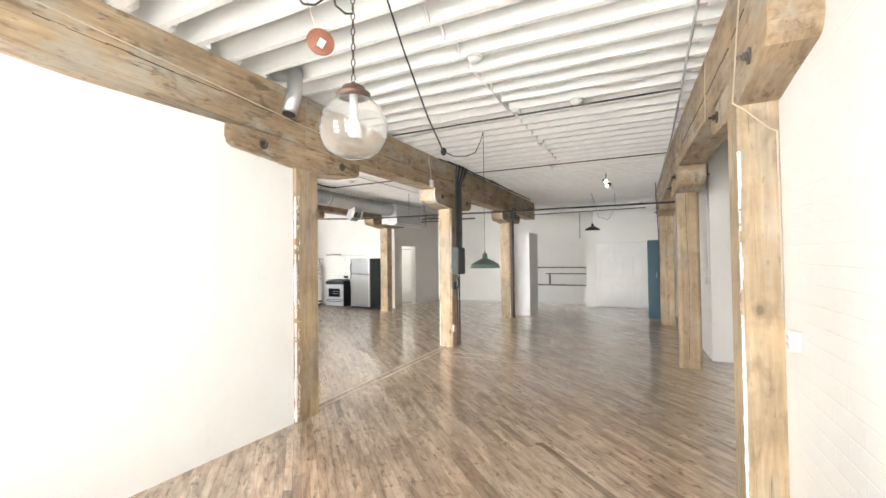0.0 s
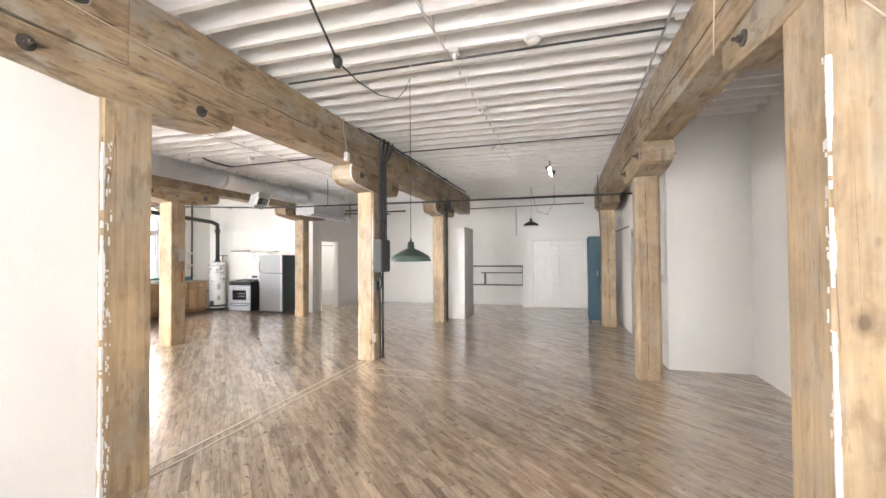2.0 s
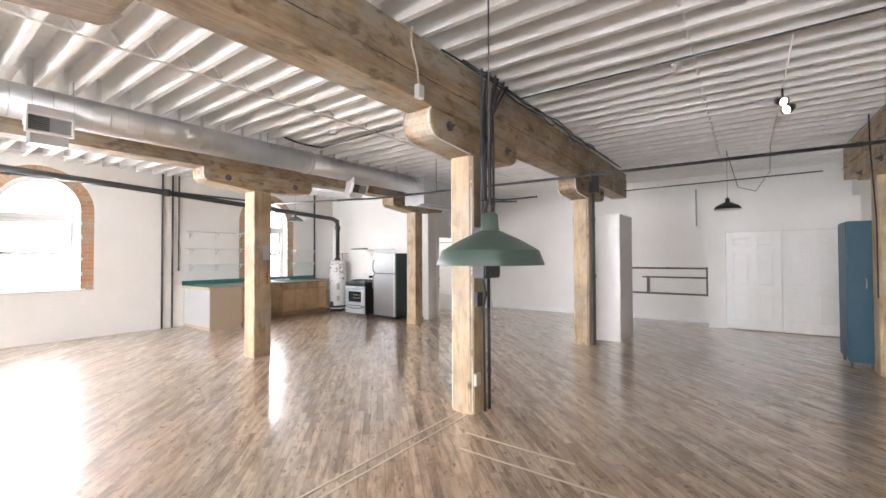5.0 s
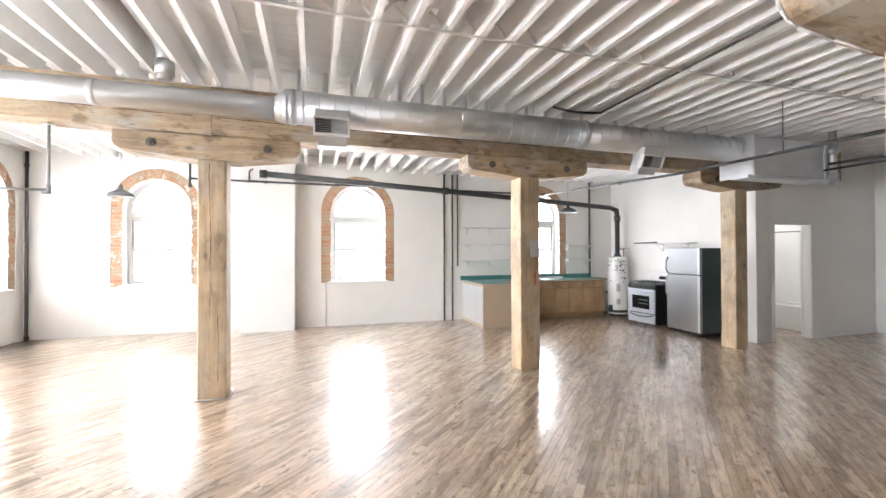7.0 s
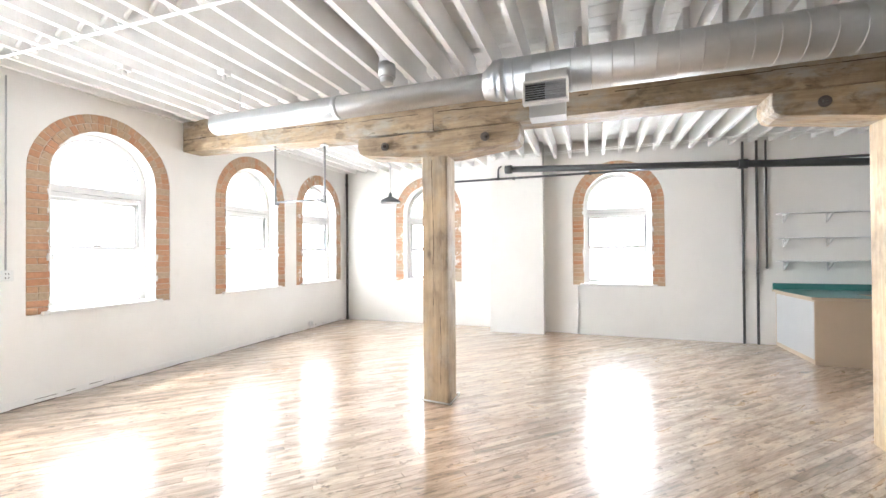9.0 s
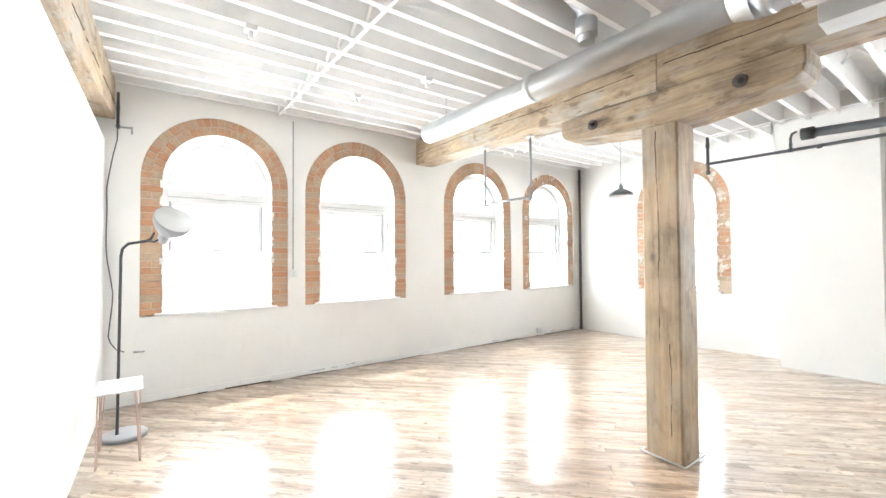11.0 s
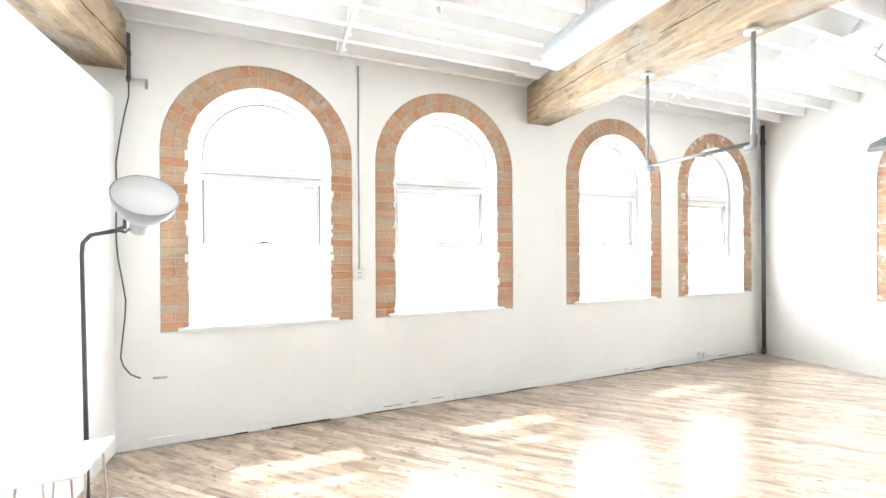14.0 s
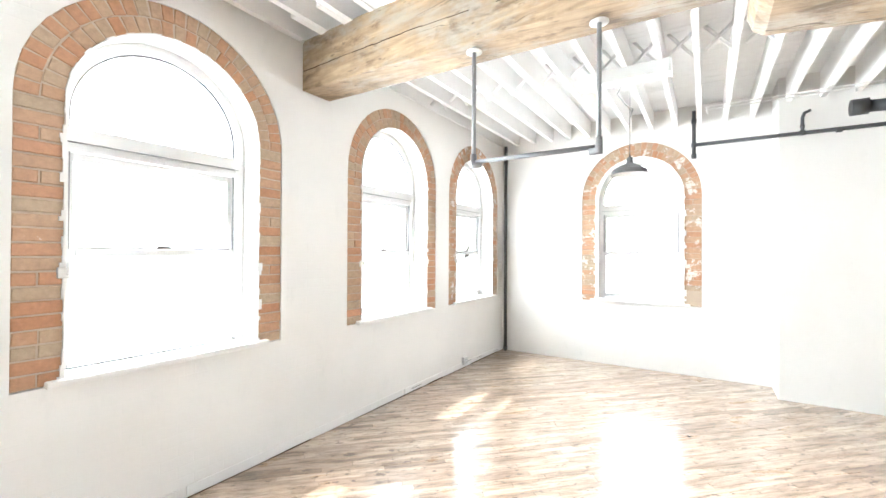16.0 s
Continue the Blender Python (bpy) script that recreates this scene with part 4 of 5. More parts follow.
# Black disc over the closed tube end in place of a shaded hollow.
solid("duct_mouth", tube(bmesh.new(), [(-2.600, 1.990, 3.0085), (-2.600, 1.989, 3.004)], 0.061, 20), DARK, "dark open mouth of the duct", "duct")

# trapeze bar of grey pipe under the beam
tz = thing("hanging_bar", (-7.12, 0.15, 2.24), "grey pipe bar hanging from the timber beam", "bar")
for y in (0.0, 0.76):
    part("hanger", tube(bmesh.new(), [(0, y, 0), (0, y, 0.70 if y else 0.73)], 0.0135, 10), BAR, tz)
    part("flange", L([(0, 0.0), (0.05, 0.0), (0.05, 0.008), (0.024, 0.02), (0, 0.02)], 16, (0, y, 0.665 if y else 0.695)), WHITE_PLASTIC, tz)
    part("elbow", tube(bmesh.new(), [(0, y, 0.05), (0, y, -0.022), (0, y + (0.05 if not y else -0.05), -0.022)], 0.019, 10), BAR, tz)
part("crossbar", tube(bmesh.new(), [(0, 0, 0), (0, 0.76, 0)], 0.0135, 10), BAR, tz)


# ---- lamps ----
def shade_lamp(place, top, r, mat, label, inside=None, turn_on=False, cord_mat=None):
    """A hanging warehouse lamp; place is the middle of its rim."""
    q = thing("pendant_lamp", place, label, "lamp")
    h = r * 0.98
    crease, collar = (r * 0.905, r * 0.27), (r * 0.175, r * 0.645)
    prof = [(r, 0.0), (r * 1.005, r * 0.02), crease, crease, (r * 0.56, r * 0.47), (r * 0.24, r * 0.62), collar, collar, (r * 0.15, r * 0.94), (r * 0.11, h), (0.0, h)]
    part("shade", L(prof, 40), mat, q)
    inner = [(r * 0.985, 0.001), (r * 0.885, r * 0.25), (r * 0.55, r * 0.44), (r * 0.30, r * 0.58), (0, r * 0.6)]
    part("shade_lining", L(inner, 40), inside or WHITE_ENAMEL, q)
    part("socket", L([(0, h - 0.002), (0.009, h), (0.009, h + 0.012), (0.004, h + 0.03), (0, h + 0.045)], 12), BOLT, q)
    part("cord", tube(bmesh.new(), [(0, 0, h + 0.04), (0, 0, top - place[2])], 0.003, 6), cord_mat or GREY_PIPE, q)
    return q


shade_lamp((-1.40, 3.93, 1.525), 3.19, 0.182, GREEN, "green enamel warehouse lamp hanging low on a thin cord")
shade_lamp((-9.17, 0.77, 2.43), 3.31, 0.172, LAMP_DARK, "dark grey warehouse lamp on a cord")
shade_lamp((-10.21, 9.17, 2.50), 3.40, 0.20, GREYBOX, "dark grey warehouse lamp over the kitchen counter")
shade_lamp((-0.95, 11.45, 2.36), 3.40, 0.20, DARK, "black warehouse lamp before the closet")
pipe("lamp_cord", [(-0.95, 11.45, 3.37), (-0.80, 11.6, 2.75), (-0.55, 11.6, 2.66), (-0.36, 11.45, 2.95), (-0.35, 11.4, 3.38)], 0.005, GREY_PIPE, "looped cord from the lamp to the ceiling", "cord", 6)
pipe("ceiling_hook", [(-1.40, 3.95, 3.41), (-1.40, 3.95, 3.23), (-1.40, 3.965, 3.205), (-1.40, 3.95, 3.185), (-1.40, 3.925, 3.19), (-1.40, 3.92, 3.21)], 0.004, CEIL, "white painted wire hook for the lamp cord", "hook", 6)
pipe("lamp_cord", [(-1.40, 3.93, 3.19), (-1.37, 3.75, 3.02), (-1.32, 3.45, 2.82), (-1.26, 3.0, 2.67), (-1.18, 2.55, 2.57), (-1.12, 2.22, 2.53)], 0.004, DARK, "thin cord sagging from the lamp hook", "cord", 6)
pipe("lamp_cord", [(-1.12, 2.22, 2.53), (-1.07, 1.85, 2.70), (-1.0, 1.4, 2.98), (-0.93, 1.0, 3.26), (-0.90, 0.82, 3.42)], 0.006, DARK, "black cord running up to the ceiling", "cord", 8)
solid("cord_splice", L([(0, -0.035), (0.012, -0.03), (0.024, -0.01), (0.024, 0.012), (0.01, 0.03), (0, 0.035)], 14, (-1.12, 2.22, 2.53)), DARK, "black inline plug on the lamp cord", "plug")

g = thing("globe_lamp", (-0.85, 0.70, 2.265), "clear glass globe lamp with bronze cap on a chain", "lamp")
prof = [(0.0, -0.142), (0.045, -0.139), (0.085, -0.127), (0.118, -0.104), (0.142, -0.070), (0.154, -0.030), (0.156, 0.008), (0.147, 0.048), (0.128, 0.085), (0.102, 0.115), (0.078, 0.135), (0.066, 0.150), (0.064, 0.158)]
gl = L(prof + [(r * 0.972, z * 0.975) for r, z in reversed(prof)], 40)
part("glass_globe", gl, GLOBE_GLASS, g, "clear thin glass globe").visible_shadow = False
part("cap", L([(0.066, 0.142), (0.078, 0.146), (0.08, 0.158), (0.066, 0.166), (0.058, 0.176), (0.05, 0.19), (0.02, 0.202), (0.012, 0.212), (0, 0.212)], 30), BRONZE, g, "brown bronze cap")
part("bulb_socket", L([(0, 0.15), (0.02, 0.15), (0.02, 0.07), (0.016, 0.06), (0, 0.06)], 16), WHITE_ENAMEL, g)
part("bulb", L([(0, -0.045), (0.022, -0.038), (0.032, -0.012), (0.026, 0.02), (0.014, 0.05), (0.013, 0.062), (0, 0.062)], 20), WHITE_PLASTIC, g, "frosted white bulb")
for k in range(26):
    bm = bmesh.new()
    a = [(0.009 * math.cos(q), 0, 0.018 * math.sin(q)) for q in (math.tau * i / 10 for i in range(11))]
    tube(bm, a, 0.0028, 5)
    bm.transform(pose(0, 0, 0.232 + k * 0.0365, 0, 0, 90 * (k % 2) + 20))
    part("chain_link", bm, BOLT, g)
pipe("lamp_cord", [(-0.85, 0.70, 2.80), (-0.87, 0.67, 2.79), (-0.90, 0.64, 2.82), (-0.91, 0.62, 2.90), (-0.93, 0.60, 2.84), (-0.96, 0.57, 2.80), (-1.0, 0.54, 2.80), (-1.04, 0.51, 2.86), (-1.06, 0.50, 2.98), (-1.02, 0.54, 3.15), (-0.93, 0.62, 3.42)], 0.005, DARK, "loop of black cord beside the chain", "cord", 6)
pipe("lamp_cord", [(-1.06, 0.52, 3.42), (-1.03, 0.53, 2.98), (-0.96, 0.57, 2.70)], 0.003, ROPE, "thin string holding the copper disc", "cord", 5)
bm = L([(0, -0.006), (0.058, -0.006), (0.062, 0.0), (0.058, 0.006), (0, 0.006)], 30)
bm.transform(pose(0, 0, 0, 90, 0, 52))
disc = solid("copper_disc", bm, COPPER, "oval copper disc with a white tag on a string", "ornament")
disc.location = (-0.94, 0.585, 2.635)
bm = B(-0.014, 0.014, -0.003, 0.003, -0.02, 0.02, bevel=0.001)
bm.transform(pose(0.010, -0.008, -0.012, 0, 25, 52))
part("paper_tag", bm, WHITE_PLASTIC, disc, "white paper tag")

# reading lamp on its grey base
fl = thing("floor_lamp", (-3.49, -0.59, 0.0), "grey floor lamp with bell shade and round base", "lamp")
part("base", L([(0, 0.0), (0.165, 0.0), (0.172, 0.012), (0.172, 0.03), (0.16, 0.042), (0, 0.044)], 36), LAMP_GREY, fl)
part("pole", tube(bmesh.new(), [(0.05, 0.03, 0.04), (0.03, 0.16, 1.60), (0.02, 0.175, 1.66), (-0.02, 0.188, 1.705), (-0.18, 0.24, 1.735)], 0.0115, 10), GREYBOX, fl)
ax = Vector((-0.28, 0.68, 0.62)).normalized()
tilt = ax.to_track_quat("Z", "Y").to_matrix().to_4x4()
neck = Matrix.Translation((-0.265, 0.262, 1.745)) @ tilt
bm = L([(0, -0.02), (0.035, -0.015), (0.04, 0.05), (0.052, 0.085), (0.085, 0.12), (0.112, 0.17), (0.124, 0.235), (0.120, 0.235), (0.108, 0.172), (0.08, 0.125), (0.045, 0.09), (0, 0.08)], 36)
bm.transform(neck @ Matrix.Diagonal((1.25, 1.25, 1.1, 1)))
part("shade", bm, LAMP_GREY, fl, "grey bell-shaped metal shade")
bm = L([(0, 0.10), (0.06, 0.11), (0.103, 0.172), (0.119, 0.234), (0, 0.236)], 36)
bm.transform(neck @ Matrix.Diagonal((1.25, 1.25, 1.1, 1)))
part("diffuser", bm, WHITE_ENAMEL, fl, "white round diffuser")
part("yoke", tube(bmesh.new(), [(-0.15, 0.232, 1.735), (-0.18, 0.20, 1.75), (-0.20, 0.27, 1.80)], 0.008, 8), GREYBOX, fl)
part("yoke", tube(bmesh.new(), [(-0.15, 0.232, 1.735), (-0.20, 0.27, 1.72), (-0.27, 0.30, 1.77)], 0.008, 8), GREYBOX, fl)
pipe("lamp_cord", [(-3.385, -1.55, 2.98), (-3.385, -1.55, 2.86), (-3.35, -1.55, 2.68), (-3.325, -1.55, 2.52), (-3.30, -1.55, 2.33)], 0.006, GREY_PIPE, "dark cord hanging from the beam end", "cord", 6)
pipe("lamp_cord", [(-3.30, -1.545, 2.33), (-3.305, -1.545, 2.1), (-3.30, -1.545, 1.88), (-3.30, -1.545, 1.70), (-3.31, -1.545, 1.56), (-3.335, -1.545, 1.40), (-3.36, -1.545, 1.22), (-3.355, -1.545, 1.08), (-3.34, -1.545, 0.93), (-3.325, -1.545, 0.76), (-3.345, -1.545, 0.69), (-3.39, -1.545, 0.62), (-3.46, -1.545, 0.58)], 0.006, GREY_PIPE, "wavy dark cord hanging down the corner", "cord", 6)
pipe("wall_conduit", [(-3.54, -1.555, 0.57), (-3.64, -1.555, 0.565)], 0.009, GREYDOOR, "short grey cable clip on the wall", "conduit", 6)
pipe("wall_conduit", [(-3.39, -1.53, 3.36), (-3.39, -1.53, 2.97)], 0.014, GREY_PIPE, "short dark conduit beside the beam end", "conduit", 8, (((-3.39, -1.53, 3.0), UP), ((-3.39, -1.53, 3.2), UP)))
pipe("wall_conduit", [(-3.375, -1.53, 2.985), (-3.51, -1.53, 3.0), (-3.51, -1.53, 2.93)], 0.010, GREYDOOR, "grey bracket under the conduit end", "conduit", 8)

# hairpin side table
tb = thing("side_table", (-3.47, -0.15, 0.0), "small white table on thin rose wire legs", "table")
part("tabletop", B(-0.15, 0.15, -0.235, 0.205, 0.550, 0.565, bevel=0.004), WHITE_ENAMEL, tb)
for sx in (-1, 1):
    for sy in (-1, 1):
        part("leg", tube(bmesh.new(), [(sx * 0.10, sy * 0.19 - 0.015, 0.551), (sx * 0.13, sy * 0.20 - 0.015, 0.02), (sx * 0.135, sy * 0.195 - 0.015, 0.006), (sx * 0.138, sy * 0.185 - 0.015, 0.02), (sx * 0.13, sy * 0.11 - 0.015, 0.551)], 0.0045, 8), ROSE_WIRE, tb)

# spotlights on the ceiling
BULB_ON, _, bb_ = material("lit_bulb", 0.4)
bb_.inputs["Emission Color"].default_value, bb_.inputs["Emission Strength"].default_value = (1.0, 0.90, 0.72, 1), 4.0
sp = thing("spotlight", (-0.35, 8.5, 3.20), "lit black twin spotlight under the ceiling joists", "lamp")
part("stem", tube(bmesh.new(), [(0, 0, 0.0), (0, 0, 0.20)], 0.01, 8), DARK, sp)
for dx, dz, t in ((-0.02, 0.02, 30), (0.05, -0.07, -35)):
    bm = L([(0, -0.06), (0.035, -0.055), (0.045, 0.0), (0.05, 0.06), (0.044, 0.06), (0.038, 0.0), (0, -0.01)], 20)
    bm.transform(pose(dx, -0.05, dz, 115, 0, t))
    part("lamp_head", bm, DARK, sp)
    bm = L([(0, 0.04), (0.043, 0.045), (0, 0.05)], 18)
    bm.transform(pose(dx, -0.05, dz, 115, 0, t))
    part("bulb", bm, BULB_ON, sp, "glowing bulb")


def on_joist(x, y):
    """The nearest joist to y in the bay that x lies in."""
    bay = sum(x > b for b in BEAM_X)
    return SOUTH + 0.02 + 0.29 * round((y - SOUTH) / 0.29) + (0.026 if bay % 2 else -0.026)


def smoke_detector(x, y, z=3.397):
    y = on_joist(x, y)
    s_ = thing("smoke_detector", (x, y, z), "round white smoke detector on the ceiling joists", "smoke detector", "smoke detectors")
    part("base", L([(0, 0), (0.075, 0), (0.075, -0.016), (0.068, -0.02), (0, -0.02)], 28), WHITE_PLASTIC, s_)
    part("dome", L([(0.06, -0.02), (0.058, -0.035), (0.04, -0.052), (0, -0.056)], 28), WHITE_PLASTIC, s_)


for x, y in ((-0.94, 2.62), (-0.30, 4.05), (-5.53, 6.63)):
    smoke_detector(x, y)


def ceiling_box(x, y, z=3.36):
    y = on_joist(x, y)
    c_ = thing("junction_box", (x, y, z), "small white junction box under the joists", "junction box", "junction boxes")
    part("box", B(-0.045, 0.045, -0.045, 0.045, 0, 0.045, bevel=0.006), WHITE_PLASTIC, c_)
    part("socket", L([(0, 0), (0.02, 0), (0.018, -0.05), (0, -0.055)], 12), WHITE_PLASTIC, c_)


for x, y in ((-0.98, 4.07), (-1.02, 5.4), (-1.2, 7.05), (-4.3, 0.6), (-6.0, 0.35), (-4.9, 2.6), (-5.6, -0.4)):
    ceiling_box(x, y, 3.355 + 0.02 * max(0, 2.46 - y))

# strip light above the south-west lamp
sl = thing("strip_light", (-9.1, 0.71, 3.31), "white boxed strip light under the joists", "light fixture")
part("housing", B(-0.08, 0.08, -0.41, 0.41, 0.0, 0.125, bevel=0.008), WHITE_ENAMEL, sl)
part("end_cap", B(-0.085, 0.085, 0.4105, 0.425, -0.002, 0.127), WHITE_PLASTIC, sl)
pipe("lamp_cord", [(-9.15, 0.70, 3.31), (-9.13, 0.66, 3.22), (-9.18, 0.73, 3.12), (-9.15, 0.80, 3.06), (-9.17, 0.77, 2.98)], 0.005, GREYDOOR, "loose twist of grey lamp cord", "cord", 6)

# ---- electrical boxes ----
eb = thing("fuse_box", (-2.878, 6.33, 1.34), "grey steel fuse box on the timber post", "fuse box")
part("body", B(0.0, 0.13, -0.16, 0.16, 0, 0.50, bevel=0.006), GREYBOX, eb)
part("door", B(0.131, 0.142, -0.145, 0.145, 0.025, 0.475, bevel=0.004), GREYBOX, eb)
part("latch", B(0.142, 0.15, 0.10, 0.13, 0.22, 0.28, bevel=0.002), BOLT, eb)
for dy, r_, dx, yt, m_ in ((-0.115, 0.013, 0.0, -0.20, GREY_PIPE), (-0.07, 0.021, 0.012, -0.09, BLACK_PIPE), (-0.015, 0.012, 0.03, 0.02, GREYBOX), (0.03, 0.020, 0.008, 0.10, BLACK_PIPE), (0.085, 0.014, 0.02, 0.22, GREY_PIPE), (0.125, 0.011, 0.0, 0.34, BLACK_PIPE)):
    pipe("riser_conduit", [(-2.80 + dx, 6.34 + dy, 1.83), (-2.80 + dx, 6.34 + dy, 2.72), (-2.80 + dx, 6.34 + dy * 0.9, 3.02), (-2.77 + dx, 6.34 + (dy + yt) / 2, 3.22), (-2.74 + dx, 6.34 + yt, 3.38)], r_, m_, "dark conduit rising from the fuse box", "conduit", 8,
         (((-2.80 + dx, 6.34 + dy, 2.1), UP), ((-2.80 + dx, 6.34 + dy, 2.74), UP)))
pipe("riser_conduit", [(-2.83, 6.40, 1.35), (-2.84, 6.42, 0.7), (-2.84, 6.42, 0.0)], 0.017, BLACK_PIPE, "black conduit from the fuse box to the floor", "conduit", 8, (((-2.84, 6.42, 0.4), UP),))
pipe("riser_conduit", [(-2.82, 6.27, 1.35), (-2.78, 6.26, 1.18), (-2.83, 6.30, 1.05), (-2.84, 6.33, 0.0)], 0.012, BLACK_PIPE, "black cable from the fuse box to the floor", "conduit", 8)
ob2 = thing("socket_box", (-2.881, 6.24, 1.06), "small grey switch box on the post", "switch box")
part("body", B(0, 0.045, -0.05, 0.05, 0, 0.14, bevel=0.004), GREYBOX, ob2)
ob2 = thing("socket_box", (-2.881, 6.22, 0.28), "small pale socket box low on the post", "socket")
part("body", B(0, 0.035, -0.04, 0.04, 0, 0.12, bevel=0.004), ROPE, ob2)
cx = thing("disconnect_box", (-2.893, 10.10, 2.66), "grey steel switch box on the beam end post", "switch box")
part("body", B(0, 0.12, -0.10, 0.10, 0, 0.30, bevel=0.006), GREYBOX, cx)
pipe("riser_conduit", [(-2.86, 10.14, 2.66), (-2.86, 10.14, 0.0)], 0.024, GREYBOX, "grey conduit down the chamfered post", "conduit", 10, (((-2.86, 10.14, 2.2), UP), ((-2.86, 10.14, 1.2), UP)))
bx = thing("beam_socket", (-2.842, 5.28, 2.84), "white socket box with wire on the beam", "socket")
part("body", B(0, 0.05, -0.035, 0.035, 0, 0.11, bevel=0.005), WHITE_PLASTIC, bx)
part("wire", tube(bmesh.new(), [(0.02, 0, 0.10), (0.02, -0.02, 0.25), (0.03, -0.10, 0.40), (0.05, -0.12, 0.53)], 0.008, 8), ROPE, bx)


def socket(x, y, z, turn, label="white wall socket box"):
    s_ = thing("wall_socket", (x, y, z), label, "socket", "", "", turn)
    part("box", B(-0.055, 0.055, 0.0, 0.045, -0.055, 0.055, bevel=0.005), WHITE_PLASTIC, s_)
    part("plate", B(-0.045, 0.045, 0.0452, 0.049, -0.048, 0.048, bevel=0.001), WHITE_ENAMEL, s_)
    for dz in (-0.02, 0.02):
        for dx in (-0.012, 0.012):
            part("slot", B(dx - 0.003, dx + 0.003, 0.0492, 0.0502, dz - 0.008, dz + 0.008), DARK, s_)


socket(-5.23, SOUTH, 1.37, 0, "white double socket under the conduit")
socket(1.098, 2.06, 1.18, 90, "white socket box on the rough white wall")
socket(1.26, 6.86, 1.24, 90, "white socket box beside the post")
socket(-10.05, SOUTH, 0.10, 0, "white socket low on the window wall")

# ---- kitchen ----
fr = thing("refrigerator", (-8.12, 10.30, 0.0), "stainless refrigerator with black sides and freezer above", "refrigerator", turn=-4)
part("body", B(-0.40, 0.40, 0.06, 0.79, 0.06, 1.65, bevel=0.008), FRIDGE_SIDE, fr)
for nm, z0, z1 in (("freezer_door", 1.145, 1.655), ("fridge_door", 0.075, 1.132)):
    dr = part(nm, B(-0.40, 0.40, -0.005, 0.057, z0, z1, bevel=0.014), STEEL, fr, "brushed stainless door")
    a, b = (z0 + 0.02, z0 + 0.33) if z0 > 1 else (z1 - 0.42, z1 - 0.02)
    part("handle", tube(bmesh.new(), [(-0.355, -0.003, a), (-0.36, -0.05, a + 0.05), (-0.36, -0.055, (a + b) / 2), (-0.36, -0.05, b - 0.05), (-0.355, -0.003, b)], 0.013, 10), STEEL, dr)
    part("door_edge", B(0.355, 0.403, -0.007, -0.0052, z0 + 0.01, z1 - 0.01), GALV, dr)
part("grille", B(-0.38, 0.38, 0.03, 0.058, 0.015, 0.07), DARK, fr)
for sx in (-0.34, 0.34):
    part("foot", L([(0, 0), (0.025, 0), (0.025, 0.06), (0, 0.06)], 12, (sx, 0.12, 0)), DARK, fr)
    part("foot", L([(0, 0), (0.025, 0), (0.025, 0.06), (0, 0.06)], 12, (sx, 0.6, 0)), DARK, fr)

st = thing("stove", (-9.20, 10.32, 0.0), "silver and black gas stove with oven window", "stove")
part("body", B(-0.38, 0.38, 0.02, 0.66, 0.04, 0.88, bevel=0.006), DARK, st)
part("control_panel", B(-0.38, 0.38, -0.02, 0.02, 0.79, 0.875, bevel=0.012), DARK, st)
for i in range(5):
    bm = L([(0, 0), (0.022, 0.002), (0.02, 0.026), (0, 0.028)], 16)
    bm.transform(pose(-0.28 + i * 0.14, -0.021, 0.832, 90, 0, 0))
    part("knob", bm, DARK, st)
od = part("oven_door", B(-0.37, 0.37, -0.02, 0.018, 0.27, 0.70, bevel=0.008), STOVE_FRONT, st, "silver oven door")
part("door_head", B(-0.37, 0.37, -0.03, 0.018, 0.703, 0.78, bevel=0.014), STOVE_FRONT, od)
part("oven_window", B(-0.245, 0.245, -0.024, -0.0205, 0.36, 0.64), GREENISH, od, "black glass oven window")
for z in (0.47, 0.55):
    part("oven_rack", B(-0.05, 0.21, -0.0255, -0.0243, z - 0.006, z + 0.006), STEEL, od)
part("handle", tube(bmesh.new(), [(-0.33, -0.03, 0.725), (-0.32, -0.07, 0.73), (0.32, -0.07, 0.73), (0.33, -0.03, 0.725)], 0.013, 10), STOVE_FRONT, od)
dw = part("drawer", B(-0.37, 0.37, -0.02, 0.018, 0.06, 0.25, bevel=0.010), STOVE_FRONT, st)
part("handle", tube(bmesh.new(), [(-0.34, -0.02, 0.235), (-0.2, -0.045, 0.205), (0.0, -0.05, 0.195), (0.2, -0.045, 0.205), (0.34, -0.02, 0.235)], 0.011, 8), DARK, dw)
part("cooktop", B(-0.38, 0.38, 0.0, 0.60, 0.881, 0.90, bevel=0.006), DARK, st)
for dx in (-0.19, 0.19):
    for dy in (0.15, 0.44):
        part("burner", L([(0, 0.9), (0.06, 0.9), (0.05, 0.915), (0, 0.918)], 20, (dx, dy, 0)), BOLT, st)
    bm = bmesh.new()
    for k in range(4):
        tube(bm, [(dx - 0.15, 0.05 + k * 0.165, 0.93), (dx + 0.15, 0.05 + k * 0.165, 0.93)], 0.007, 6)
    tube(bm, [(dx - 0.15, 0.05, 0.93), (dx - 0.15, 0.545, 0.93)], 0.007, 6)
    tube(bm, [(dx + 0.15, 0.05, 0.93), (dx + 0.15, 0.545, 0.93)], 0.007, 6)
    for ex in (-0.15, 0.15):
        for ey in (0.05, 0.545):
            tube(bm, [(dx + ex, ey, 0.899), (dx + ex, ey, 0.93)], 0.007, 6)
    part("grate", bm, DARK, st, "black cast iron pan grate")
part("backguard", B(-0.38, 0.38, 0.60, 0.66, 0.88, 1.10, bevel=0.012), WHITE_ENAMEL, st)
part("clock", B(-0.10, 0.10, 0.594, 0.599, 0.97, 1.04), GREENISH, st)

